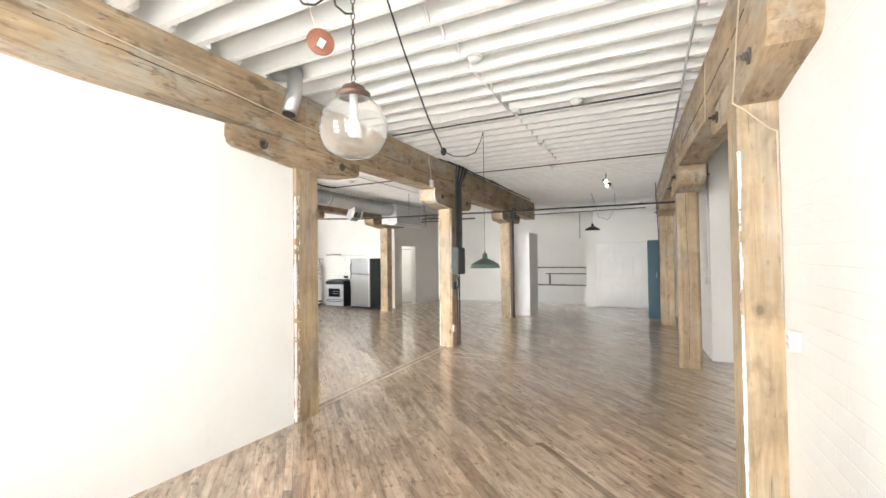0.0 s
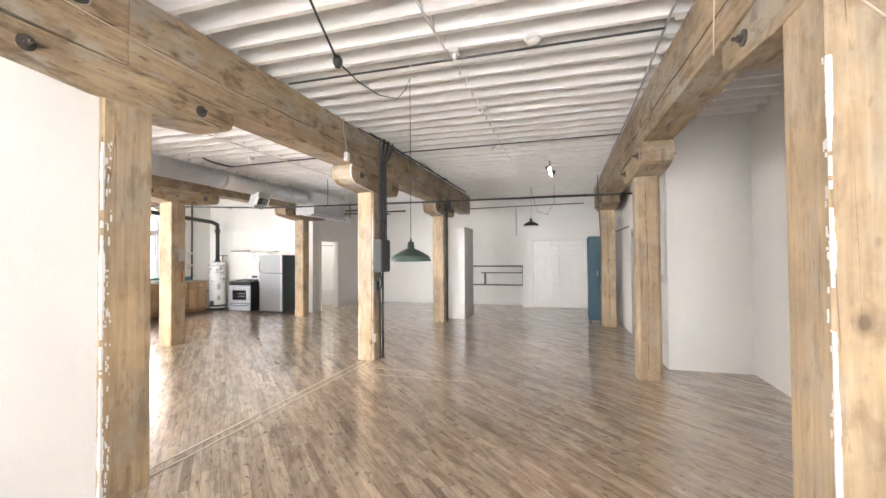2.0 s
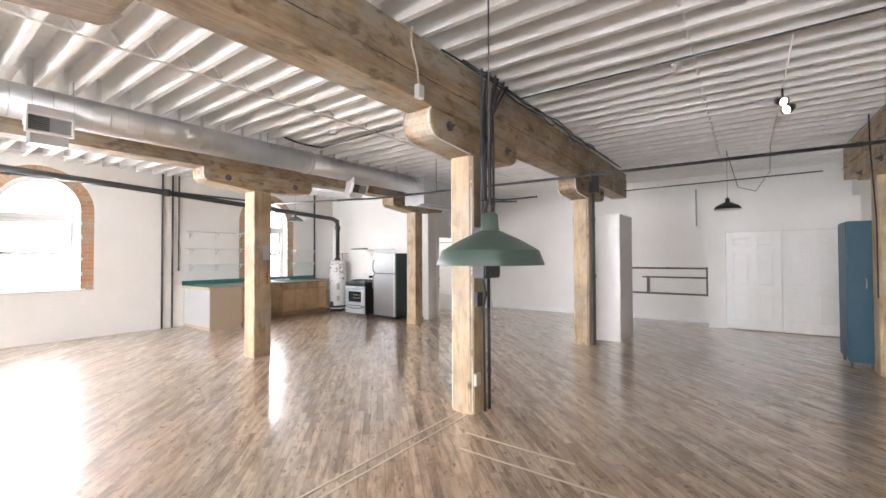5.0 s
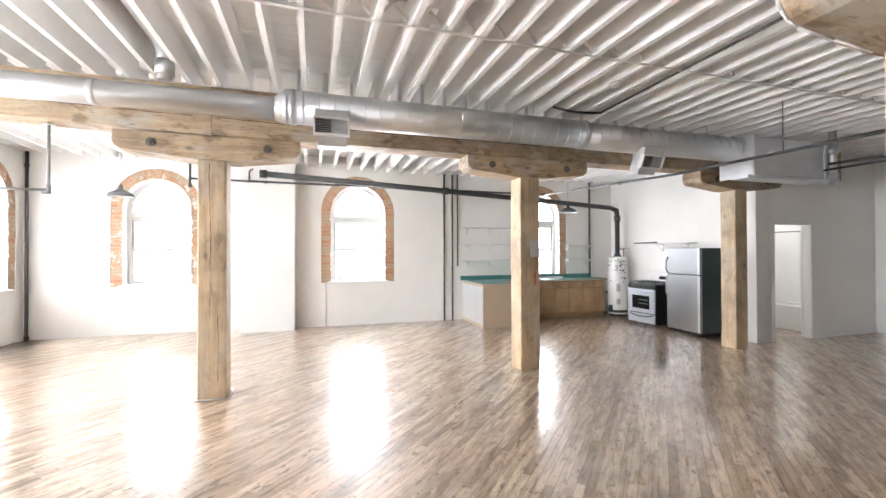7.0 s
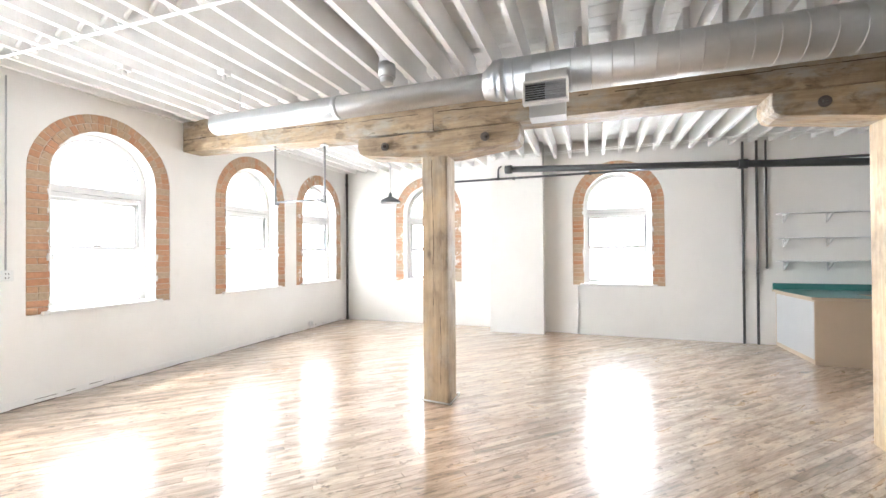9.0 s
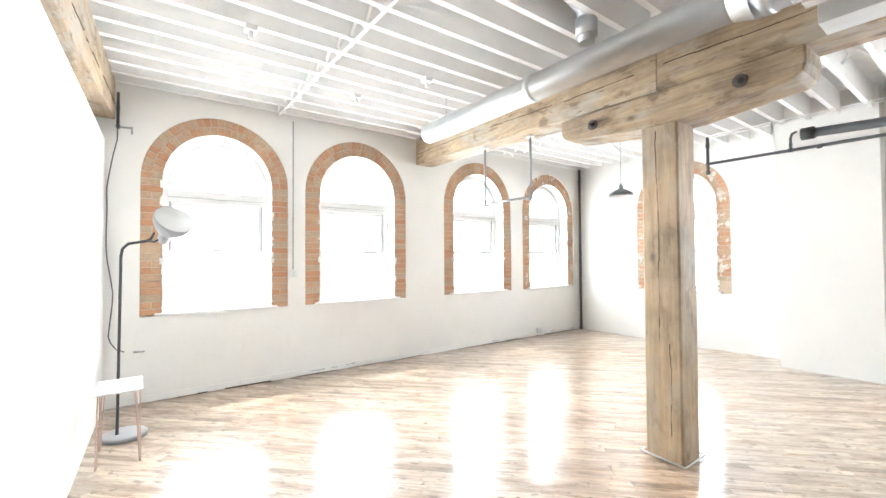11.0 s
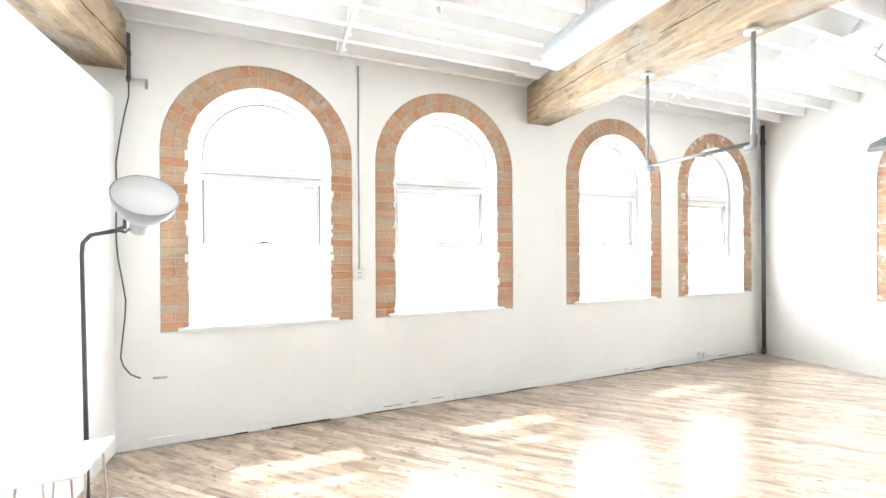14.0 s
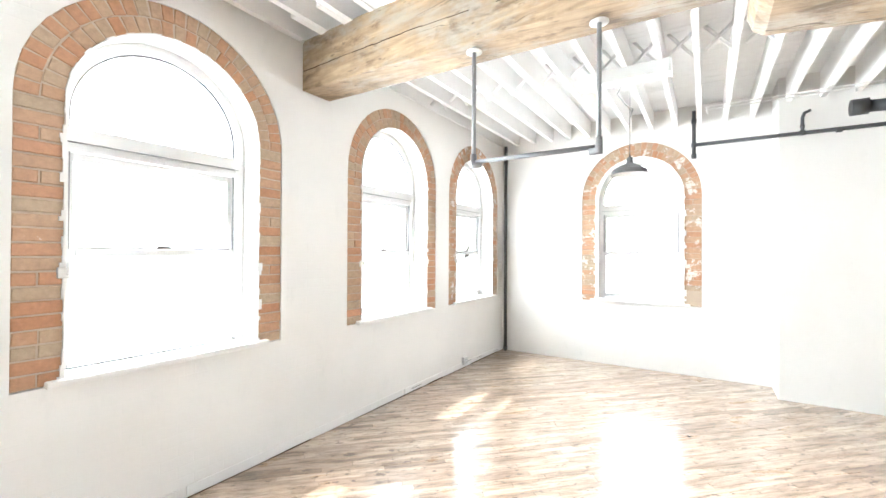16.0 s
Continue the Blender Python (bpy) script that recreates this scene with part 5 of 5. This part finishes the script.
wh = thing("water_heater", (-10.46, 10.76, 0.0), "white water heater covered in small stickers", "water heater")
part("tank", L([(0, 0.06), (0.225, 0.06), (0.23, 0.08), (0.23, 1.40), (0.215, 1.44), (0.12, 1.47), (0, 1.475)], 36), WHITE_ENAMEL, wh)
part("base_ring", L([(0.19, 0.0), (0.215, 0.0), (0.215, 0.06), (0.19, 0.06)], 30), DARK, wh)
part("draft_hood", L([(0.10, 1.47), (0.06, 1.54), (0.06, 1.56)], 20), BLACK_PIPE, wh)
rs = random.Random(4)
for k in range(64):
    a, z = rs.uniform(-2.6, 0.2), 1.40 - 0.62 * rs.random() ** 1.6
    q, r_ = rs.uniform(0.010, 0.034), rs.uniform(0.008, 0.020)
    bm = B(-0.2325, -0.228, -q, q, -r_, r_)
    bm.transform(pose(0, 0, z, 0, 0, math.degrees(a) + 180))
    part("sticker", bm, rs.choice((GREYBOX, GREYDOOR, COPPER, LAMP_GREY, MORTAR, LAMP_GREY)), wh)
for z0, z1 in ((0.62, 0.80), (0.30, 0.44)):
    bm = B(-0.234, -0.228, -0.045, 0.045, z0, z1)
    bm.transform(pose(0, 0, 0, 0, 0, 180 - 35))
    part("label", bm, GREYDOOR, wh, "grey instruction label")
part("burner_band", L([(0.2305, 0.10), (0.233, 0.10), (0.233, 0.16), (0.2305, 0.16)], 36), GREYBOX, wh)
part("label", B(-0.05, 0.09, -0.2335, -0.225, 0.15, 0.28), BLUE, wh, "blue rating label")
part("valve", tube(bmesh.new(), [(0.0, -0.22, 0.20), (0.0, -0.27, 0.20)], 0.02, 10), BOLT, wh)
for sx in (-0.1, 0.1):
    part("pipe_stub", tube(bmesh.new(), [(sx, 0.1, 1.45), (sx, 0.1, 1.66), (sx, 0.3, 1.66)], 0.011, 8), COPPER, wh)
pipe("gas_pipe", [(-10.25, 11.10, 1.80), (-9.55, 11.10, 1.80)], 0.014, BLACK_PIPE, "black gas pipe on the kitchen wall", seg=8, rings=(((-9.6, 11.10, 1.8), EASTW), ((-9.7, 11.10, 1.8), EASTW)))
pipe("gas_pipe", [(-10.68, 10.75, 0.55), (-11.15, 10.72, 0.55)], 0.018, BLACK_PIPE, "black pipe beside the water heater", seg=8)
sh = thing("wall_shelf", (-9.05, 11.14, 1.76), "white bracketed shelf above the stove", "shelf")
part("board", B(-0.55, 0.55, -0.24, 0.0, 0, 0.018, bevel=0.003), WHITE_ENAMEL, sh)
for x in (-0.35, 0.3):
    part("bracket", tube(bmesh.new(), [(x, -0.005, -0.16), (x, -0.005, -0.006), (x, -0.2, -0.006), (x, -0.005, -0.16)], 0.007, 6), WHITE_ENAMEL, sh)


def wall_shelf(y0, y1, z, n):
    s_ = thing("wall_shelf", (-11.148, (y0 + y1) / 2, z), "thin white bracketed shelf on the kitchen wall", "shelf", "kitchen wall shelves")
    h = (y1 - y0) / 2
    part("board", B(0, 0.20, -h, h, 0.006, 0.022, bevel=0.002), WHITE_ENAMEL, s_)
    for i in range(n):
        y = -h * 0.85 + 1.7 * h * i / max(1, n - 1)
        part("bracket", tube(bmesh.new(), [(0.006, y, -0.13), (0.006, y, -0.005), (0.17, y, -0.005), (0.006, y, -0.13)], 0.010, 6), WHITE_ENAMEL, s_)


for z in (1.38, 1.76, 2.16):
    wall_shelf(6.9, 8.25, z, 3)
for z in (1.38, 1.74):
    wall_shelf(9.68, 10.38, z, 2)


def cabinet(y0, y1, doors, label):
    """A base unit against the west wall with oak doors and a drawer row."""
    c_ = thing("base_cabinet", (-11.148, (y0 + y1) / 2, 0.0), label, "cabinet", "kitchen base cabinets")
    h = (y1 - y0) / 2 - 0.002
    # Darkened body colour puts the shade into the gaps round the fronts.
    part("body", B(0, 0.60, -h, h, 0.10, 0.885), OAK_SHADED, c_)
    part("toe_kick", B(0, 0.53, -h, h, 0.0, 0.0995), OAK_SHADED, c_)
    w_ = 2 * h / doors
    for i in range(doors):
        a, b = -h + i * w_ + 0.012, -h + (i + 1) * w_ - 0.012
        for nm, z0, z1 in (("door", 0.13, 0.70), ("drawer_front", 0.72, 0.865)):
            bm = bmesh.new()
            for q in ((a, b, z0, z0 + 0.05), (a, b, z1 - 0.05 if nm == "door" else z1 - 0.02, z1), (a, a + 0.05, z0, z1), (b - 0.05, b, z0, z1)):
                if nm == "door":
                    box(bm, 0.601, 0.626, q[0], q[1], q[2] + (0.0505 if q[0] != a or q[1] != b else 0), q[3] - (0.0505 if q[0] != a or q[1] != b else 0))
            box(bm, 0.6005, 0.612 if nm == "door" else 0.62, a, b, z0, z1)
            part(nm, bm, OAK, c_)
    return c_


cabinet(8.22, 9.0, 2, "oak base cabinet under the kitchen window")
cabinet(9.0, 9.78, 2, "oak base cabinet under the kitchen window")
cabinet(9.78, 10.44, 2, "oak base cabinet at the end of the counter")
dwm = thing("dishwasher", (-11.148, 7.90, 0.0), "white dishwasher with black control strip", "dishwasher")
part("body", B(0, 0.58, -0.30, 0.30, 0.0, 0.885), DARK, dwm)
part("door", B(0.581, 0.615, -0.297, 0.297, 0.12, 0.74, bevel=0.006), WHITE_ENAMEL, dwm)
part("control_strip", B(0.581, 0.62, -0.297, 0.297, 0.745, 0.88, bevel=0.006), DARK, dwm)
pn = thing("peninsula_cabinet", (-10.49, 7.21, 0.0), "beige and silver panelled counter end cabinet", "cabinet")
part("body", B(-0.655, 0.63, -0.33, 0.33, 0.0, 0.885, bevel=0.004), BEIGE, pn)
part("end_panel", B(-0.60, 0.62, -0.338, -0.331, 0.07, 0.86), SILVER, pn, "dull silver metal panel")
part("side_panel", B(0.631, 0.642, -0.335, 0.34, 0.0, 0.88, bevel=0.002), BEIGE, pn)
part("edge_trim", B(0.58, 0.645, 0.341, 0.40, 0.10, 0.88, bevel=0.003), OAK, pn)
ct = thing("countertop", (-11.148, 7.2, 0.89), "teal laminate countertop with raised back edge", "countertop")
bm = bmesh.new()
prism(bm, [(0, -0.36), (1.32, -0.36), (1.32, 0.40), (0.66, 0.40), (0.66, 3.28), (0, 3.28)], 2, 0.0, 0.04, 0.006)
part("slab", bm, TEAL, ct)
part("pale_edge", prism(bmesh.new(), [(1.3205, -0.362), (1.326, -0.362), (1.326, 0.402), (1.3205, 0.402)], 2, 0.002, 0.036), BEIGE, ct)
part("pale_edge", B(0.0, 1.3205, -0.366, -0.3605, 0.002, 0.036), BEIGE, ct)
part("pale_edge", B(0.6605, 0.666, 0.402, 3.28, 0.002, 0.036), BEIGE, ct)
part("backsplash", B(0, 0.022, -0.36, 3.28, 0.041, 0.14, bevel=0.003), TEAL, ct)
sk = thing("kitchen_sink", (-10.85, 8.96, 0.931), "steel sink with a bent tap under the window", "sink")
bm = bmesh.new()
for q in ((-0.20, 0.20, -0.38, -0.34), (-0.20, 0.20, 0.34, 0.38), (-0.20, -0.16, -0.34, 0.34), (0.16, 0.20, -0.34, 0.34)):
    box(bm, q[0], q[1], q[2], q[3], 0, 0.012, 0.003)
part("rim", bm, STEEL, sk)
# Flat black sheet; the shade of a deep bowl is put into its colour.
part("bowl", B(-0.16, 0.16, -0.34, 0.34, 0.0, 0.004), DARK, sk)
part("tap", tube(bmesh.new(), [(-0.18, 0, 0.012), (-0.18, 0, 0.18), (-0.14, 0, 0.23), (-0.06, 0, 0.22), (-0.04, 0, 0.17)], 0.012, 10), STEEL, sk)

# ---- bathroom through its doorway ----
bt = thing("bathtub", (-8.36, 12.98, 0.0), "white bathtub with a panelled front", "bathtub")
bm = bmesh.new()
box(bm, -1.18, 1.12, -0.36, -0.28, 0, 0.50, 0.015)
box(bm, -1.18, 1.12, 0.22, 0.30, 0, 0.50, 0.015)
box(bm, -1.18, -1.08, -0.28, 0.22, 0, 0.50, 0.01)
box(bm, 1.02, 1.12, -0.28, 0.22, 0, 0.50, 0.01)
box(bm, -1.08, 1.02, -0.28, 0.22, 0, 0.12)
part("tub", bm, WHITE_ENAMEL, bt)
pipe("shower_rod", [(-9.54, 12.66, 1.98), (-7.22, 12.66, 1.98)], 0.013, STEEL, "steel shower curtain rod", "rod", 10)
pipe("shower_pipe", [(-8.6, 13.28, 1.9), (-8.6, 13.12, 1.92), (-8.6, 13.06, 1.84)], 0.012, STEEL, "steel shower head pipe", "shower", 8)
for z in (0.62, 0.86):
    solid("bath_tap", tube(bmesh.new(), [(-8.6, 13.302, z), (-8.6, 13.22, z)], 0.03, 14), STEEL, "round steel bath tap", "tap")
dj = bmesh.new()
box(dj, -7.076, -7.060, 11.13, 11.199, 0, 2.13, 0.003)
box(dj, -7.076, -7.060, 12.151, 12.22, 0, 2.13, 0.003)
box(dj, -7.076, -7.060, 11.2, 12.15, 2.061, 2.13, 0.003)
solid("door_trim", dj, TRIM, "white door casing round the bathroom doorway", "trim", "structure")
bd = thing("door_1", (-7.235, 12.17, 0.0), "white panelled bathroom door standing open", "door", "", "structure", 91)
part("leaf", B(0.0, 0.84, -0.02, 0.02, 0.01, 2.03, bevel=0.003), TRIM, bd)
for s_ in (-1, 1):
    part("door_handle", L([(0, 0), (0.03, 0.0), (0.02, 0.03), (0.03, 0.05), (0, 0.06)], 14, (0, 0, 0)), BOLT, bd).matrix_basis = pose(0.78, s_ * 0.02, 1.0, -90 * s_, 0, 0)

# Unseen fixture and area light, added to brighten the bathroom behind its doorway.
bl = thing("ceiling_lamp", (-8.3, 12.2, 3.40), "small white bathroom ceiling lamp", "lamp")
part("base", L([(0, 0.0), (0.11, 0.0), (0.11, -0.02), (0, -0.02)], 24), WHITE_ENAMEL, bl)
part("dome", L([(0.10, -0.021), (0.095, -0.06), (0.05, -0.09), (0, -0.097)], 24), WHITE_PLASTIC, bl)
bath = new("bathroom_fill", bpy.data.lights.new("bathroom_fill", "AREA"))
bath.data.shape, bath.data.size, bath.data.energy, bath.data.color = "DISK", 0.2, 22.0, (1.0, 0.96, 0.9)
bath.matrix_world = look((-8.3, 12.2, 3.29), (-8.3, 12.2, 0))

# ---- far end ----
cl = thing("closet_doors", (-0.13, 13.42, 0.0), "pair of white six-panel closet doors", "closet door")
PANEL_ROWS = ((0.20, 0.80), (0.92, 1.62), (1.74, 1.93))
for s_ in (-1, 1):
    x0, x1 = (-0.925, -0.006) if s_ < 0 else (0.006, 0.925)
    cols = ((x0, x0 + 0.11), ((x0 + x1) / 2 - 0.055, (x0 + x1) / 2 + 0.055), (x1 - 0.11, x1))
    bm = B(x0, x1, 0.026, 0.038, 0.015, 2.045)
    for a, b in cols:
        box(bm, a, b, 0.0, 0.0255, 0.015, 2.045, 0.003)
    for (_, a), (b, _) in zip(cols, cols[1:]):
        for za, zb in ((0.015, 0.20), (0.80, 0.92), (1.62, 1.74), (1.93, 2.045)):
            box(bm, a + 0.0005, b - 0.0005, 0.0, 0.0255, za, zb, 0.003)
    lf = part("door_leaf", bm, TRIM, cl)
    for (_, a), (b, _) in zip(cols, cols[1:]):
        for z0, z1 in PANEL_ROWS:
            part("raised_panel", B(a + 0.035, b - 0.035, 0.006, 0.0255, z0 + 0.035, z1 - 0.035, bevel=0.010), TRIM, lf)
# Track coloured white to stand in for the line of closet light.
part("track", B(-0.93, 0.93, -0.030, 0.04, 2.046, 2.075), WHITE_ENAMEL, cl)
cb = thing("tall_cupboard", (-2.67, 10.67, 0.0), "tall narrow white cupboard beside the post", "cupboard")
part("body", B(-0.31, 0.14, -0.07, 0.90, 0.004, 2.32, bevel=0.004), WHITE, cb)
part("door", B(-0.305, 0.135, -0.088, -0.0715, 0.03, 2.30, bevel=0.003), TRIM, cb)
part("plinth", B(-0.30, 0.13, -0.06, 0.89, 0.0, 0.0038), DARK, cb)
lk = thing("locker", (0.555, 10.90, 0.0), "tall blue steel locker on small casters", "locker")
part("body", B(-0.13, 0.13, -0.30, 0.32, 0.09, 2.02, bevel=0.006), BLUE, lk)
part("door", B(-0.142, -0.131, -0.285, 0.305, 0.11, 2.0, bevel=0.003), BLUE, lk)
part("handle", tube(bmesh.new(), [(0.05, -0.301, 1.10), (0.05, -0.335, 1.12), (0.05, -0.335, 1.22), (0.05, -0.301, 1.24)], 0.008, 8), STEEL, lk)
for sx in (-0.1, 0.1):
    for sy in (-0.26, 0.28):
        bm = L([(0, -0.012), (0.04, -0.012), (0.045, 0), (0.04, 0.012), (0, 0.012)], 16)
        bm.transform(pose(sx, sy, 0.045, 0, 90, 0))
        part("caster", bm, BOLT, lk)
wr = thing("wall_rack", (-2.24, 13.999, 0.60), "dull brown rack of rails on the end wall", "rack")
for z in (0.05, 0.66):
    part("rail", B(-0.85, 0.85, -0.10, -0.02, z - 0.02, z + 0.02, bevel=0.004), RACK, wr)
part("rail", B(-0.55, 0.85, -0.09, -0.03, 0.425, 0.46, bevel=0.004), RACK, wr)
for x, z0, z1 in ((-0.42, 0.076, 0.419), (0.82, 0.076, 0.634)):
    part("upright", B(x - 0.03, x + 0.03, -0.088, -0.03, z0, z1, bevel=0.003), RACK, wr)
for x in (-0.8, 0.0, 0.8):
    for z in (0.05, 0.66):
        part("bracket", B(x - 0.02, x + 0.02, -0.0195, 0.0, z - 0.03, z + 0.03), BOLT, wr)
sd = thing("door_2", (east(9.0) + 0.05, 9.0, 0.0), "grey steel door with a closer and lever", "door", "", "structure", 2.2)
part("leaf", B(0.0, 0.045, -0.455, 0.455, 0.01, 2.06, bevel=0.003), GREYDOOR, sd)
fr_ = bmesh.new()
for q in ((-0.488, -0.458, 0, 2.098), (0.458, 0.488, 0, 2.098)):
    box(fr_, -0.045, 0.10, q[0], q[1], q[2], q[3])
box(fr_, -0.045, 0.10, -0.457, 0.457, 2.065, 2.098)
part("door_frame", fr_, GREYDOOR, sd)
part("closer", B(-0.05, -0.002, 0.10, 0.40, 1.96, 2.02, bevel=0.006), BOLT, sd)
part("lever", tube(bmesh.new(), [(0, -0.38, 1.0), (-0.05, -0.38, 1.0), (-0.05, -0.27, 1.0)], 0.01, 8), STEEL, sd)
part("lock", L([(0, 0), (0.025, 0), (0.025, 0.01), (0, 0.012)], 16), BOLT, sd).matrix_basis = pose(0, -0.38, 1.25, 0, -90, 0)
for z in (0.25, 1.0, 1.8):
    part("hinge", tube(bmesh.new(), [(-0.006, 0.455, z), (-0.006, 0.455, z + 0.1)], 0.008, 8), STEEL, sd)

# ---- marks on posts and floor ----
pm = thing("post_collar", (-7.0, 2.46, 0.0), "thin white cord tied round the post foot", "cord")
h = POST / 2 + 0.012
part("loop", tube(bmesh.new(), [(-h, -h, 0.012), (h, -h, 0.03), (h, h, 0.012), (-h, h, 0.02), (-h, -h, 0.012)], 0.006, 6), WHITE_PLASTIC, pm)
pp = bmesh.new()
box(pp, -6.856, -6.852, 6.30, 6.44, 1.52, 1.74)
solid("plaster_patch", pp, GREYDOOR, "grey plaster patch on the timber post", "patch")
RED_CHALK = plain("red_marking_paint", (0.40, 0.10, 0.05), 0.8)
rk, bm = random.Random(5), bmesh.new()
for k in range(9):
    z_ = 1.14 + k * 0.022
    q = rk.uniform(0.008, 0.022)
    box(bm, -6.856, -6.853, 6.37 - q + rk.uniform(-0.008, 0.008), 6.37 + q, z_, z_ + 0.020)
solid("paint_mark", bm, RED_CHALK, "smudged red paint mark on the timber post", "paint mark")
solid("floor_seam", B(-2.945, -2.925, 2.70, 6.12, 0.0005, 0.005), ROPE, "pale wooden seam strip across the floor", "floor strip", "structure")
solid("floor_seam", B(-3.055, -3.035, 2.66, 6.12, 0.0005, 0.004), ROPE, "pale wooden seam strip across the floor", "floor strip", "structure")
solid("floor_seam", B(-2.72, -1.75, 5.78, 5.80, 0.0005, 0.004), ROPE, "pale wooden seam strip across the floor", "floor strip", "structure")
solid("floor_seam", B(-2.6, -1.15, 5.50, 5.52, 0.0005, 0.004), ROPE, "pale wooden seam strip across the floor", "floor strip", "structure")
for k, (a, b, z, d) in enumerate(((-6.2, -4.6, 0.03, 0.012), (-4.55, -3.5, 0.025, 0.010), (-8.6, -6.25, 0.028, 0.010), (-11.3, -8.65, 0.025, 0.012))):
    solid("wall_skirt", B(a, b, SOUTH + 0.001, SOUTH + d, 0.006, z + 0.05, bevel=0.003), TRIM, "rough plastered edge at the wall foot", "skirting", "structure")

rg, gap_bm, xg = random.Random(12), bmesh.new(), -11.2
while xg < -3.4:
    q = rg.uniform(0.10, 0.55)
    if rg.random() < 0.72:
        hg = rg.uniform(0.004, 0.014)
        box(gap_bm, xg, xg + q, SOUTH + 0.013, SOUTH + 0.016, 0.0, hg)
    if rg.random() < 0.3:
        zg = rg.uniform(0.03, 0.075)
        box(gap_bm, xg, xg + q * 0.5, SOUTH + 0.0125, SOUTH + 0.0135, zg, zg + 0.005)
    xg += q
solid("wall_foot_gap", gap_bm, CRACK, "dark broken gap along the wall foot", "gap", "structure")

# ---- floor strips, each a piece ----
def clip_rect(poly, x0, x1, y0, y1):
    for ax, lim, sg in ((0, x0, 1), (0, x1, -1), (1, y0, 1), (1, y1, -1)):
        out = []
        for p, q in zip(poly, poly[1:] + poly[:1]):
            a, b = sg * (p[ax] - lim), sg * (q[ax] - lim)
            if a >= 0:
                out.append(p)
            if a * b < 0:
                k = a / (a - b)
                out.append((p[0] + (q[0] - p[0]) * k, p[1] + (q[1] - p[1]) * k))
        poly = out
        if len(poly) < 3:
            return []
    return poly


def strips():
    rng = random.Random(7)
    ca, sa = math.cos(radians(BOARD_DEG)), math.sin(radians(BOARD_DEG))
    W, gap = 0.062, 0.0018
    cx, cy, reach = (WEST + 2.3) / 2, (SOUTH + 14) / 2, 11.5
    near, verts, faces = [], [], []
    v = -reach
    while v < reach:
        u = -reach - rng.random() * 1.5
        while u < reach:
            ln = rng.uniform(0.3, 1.2)
            q = [(u + gap / 2, v + gap / 2), (u + ln - gap / 2, v + gap / 2), (u + ln - gap / 2, v + W - gap / 2), (u + gap / 2, v + W - gap / 2)]
            poly = clip_rect([(cx + a * ca - b * sa, cy + a * sa + b * ca) for a, b in q], WEST + 0.002, 2.29, SOUTH + 0.002, 13.998)
            if poly:
                z = -0.0012 * rng.random()
                mx, my = sum(p[0] for p in poly) / len(poly), sum(p[1] for p in poly) / len(poly)
                if -4.4 < mx < 0.5 and 1.0 < my < 4.7 and len(near) < 300:
                    near.append((poly, z, mx, my))
                else:
                    n0, n = len(verts), len(poly)
                    verts += [(p[0], p[1], z) for p in poly] + [(p[0], p[1], -0.012) for p in poly]
                    faces.append(tuple(range(n0, n0 + n)))
                    faces += [(n0 + i, n0 + n + i, n0 + n + (i + 1) % n, n0 + (i + 1) % n) for i in range(n)]
            u += ln
        v += W
    base = tagged(new("floor"), "worn glossy brown maple strip floor laid diagonally", "floor", "", "structure")
    me = bpy.data.meshes.new("far_strips")
    me.from_pydata(verts, [], faces)
    me.materials.append(FLOOR_ALL)
    far = new("far_strips", me)
    far.parent = base
    tagged(far, "", "", "", "stuff")
    for poly, z, mx, my in near:
        me = bpy.data.meshes.new("floor_strip")
        n = len(poly)
        me.from_pydata([(p[0] - mx, p[1] - my, 0) for p in poly] + [(p[0] - mx, p[1] - my, -0.011) for p in poly], [], [tuple(range(n))] + [(i, n + i, n + (i + 1) % n, (i + 1) % n) for i in range(n)])
        me.materials.append(FLOOR_ONE)
        s = new("floor_strip", me)
        s.parent = base
        s.location = (mx, my, z)


strips()
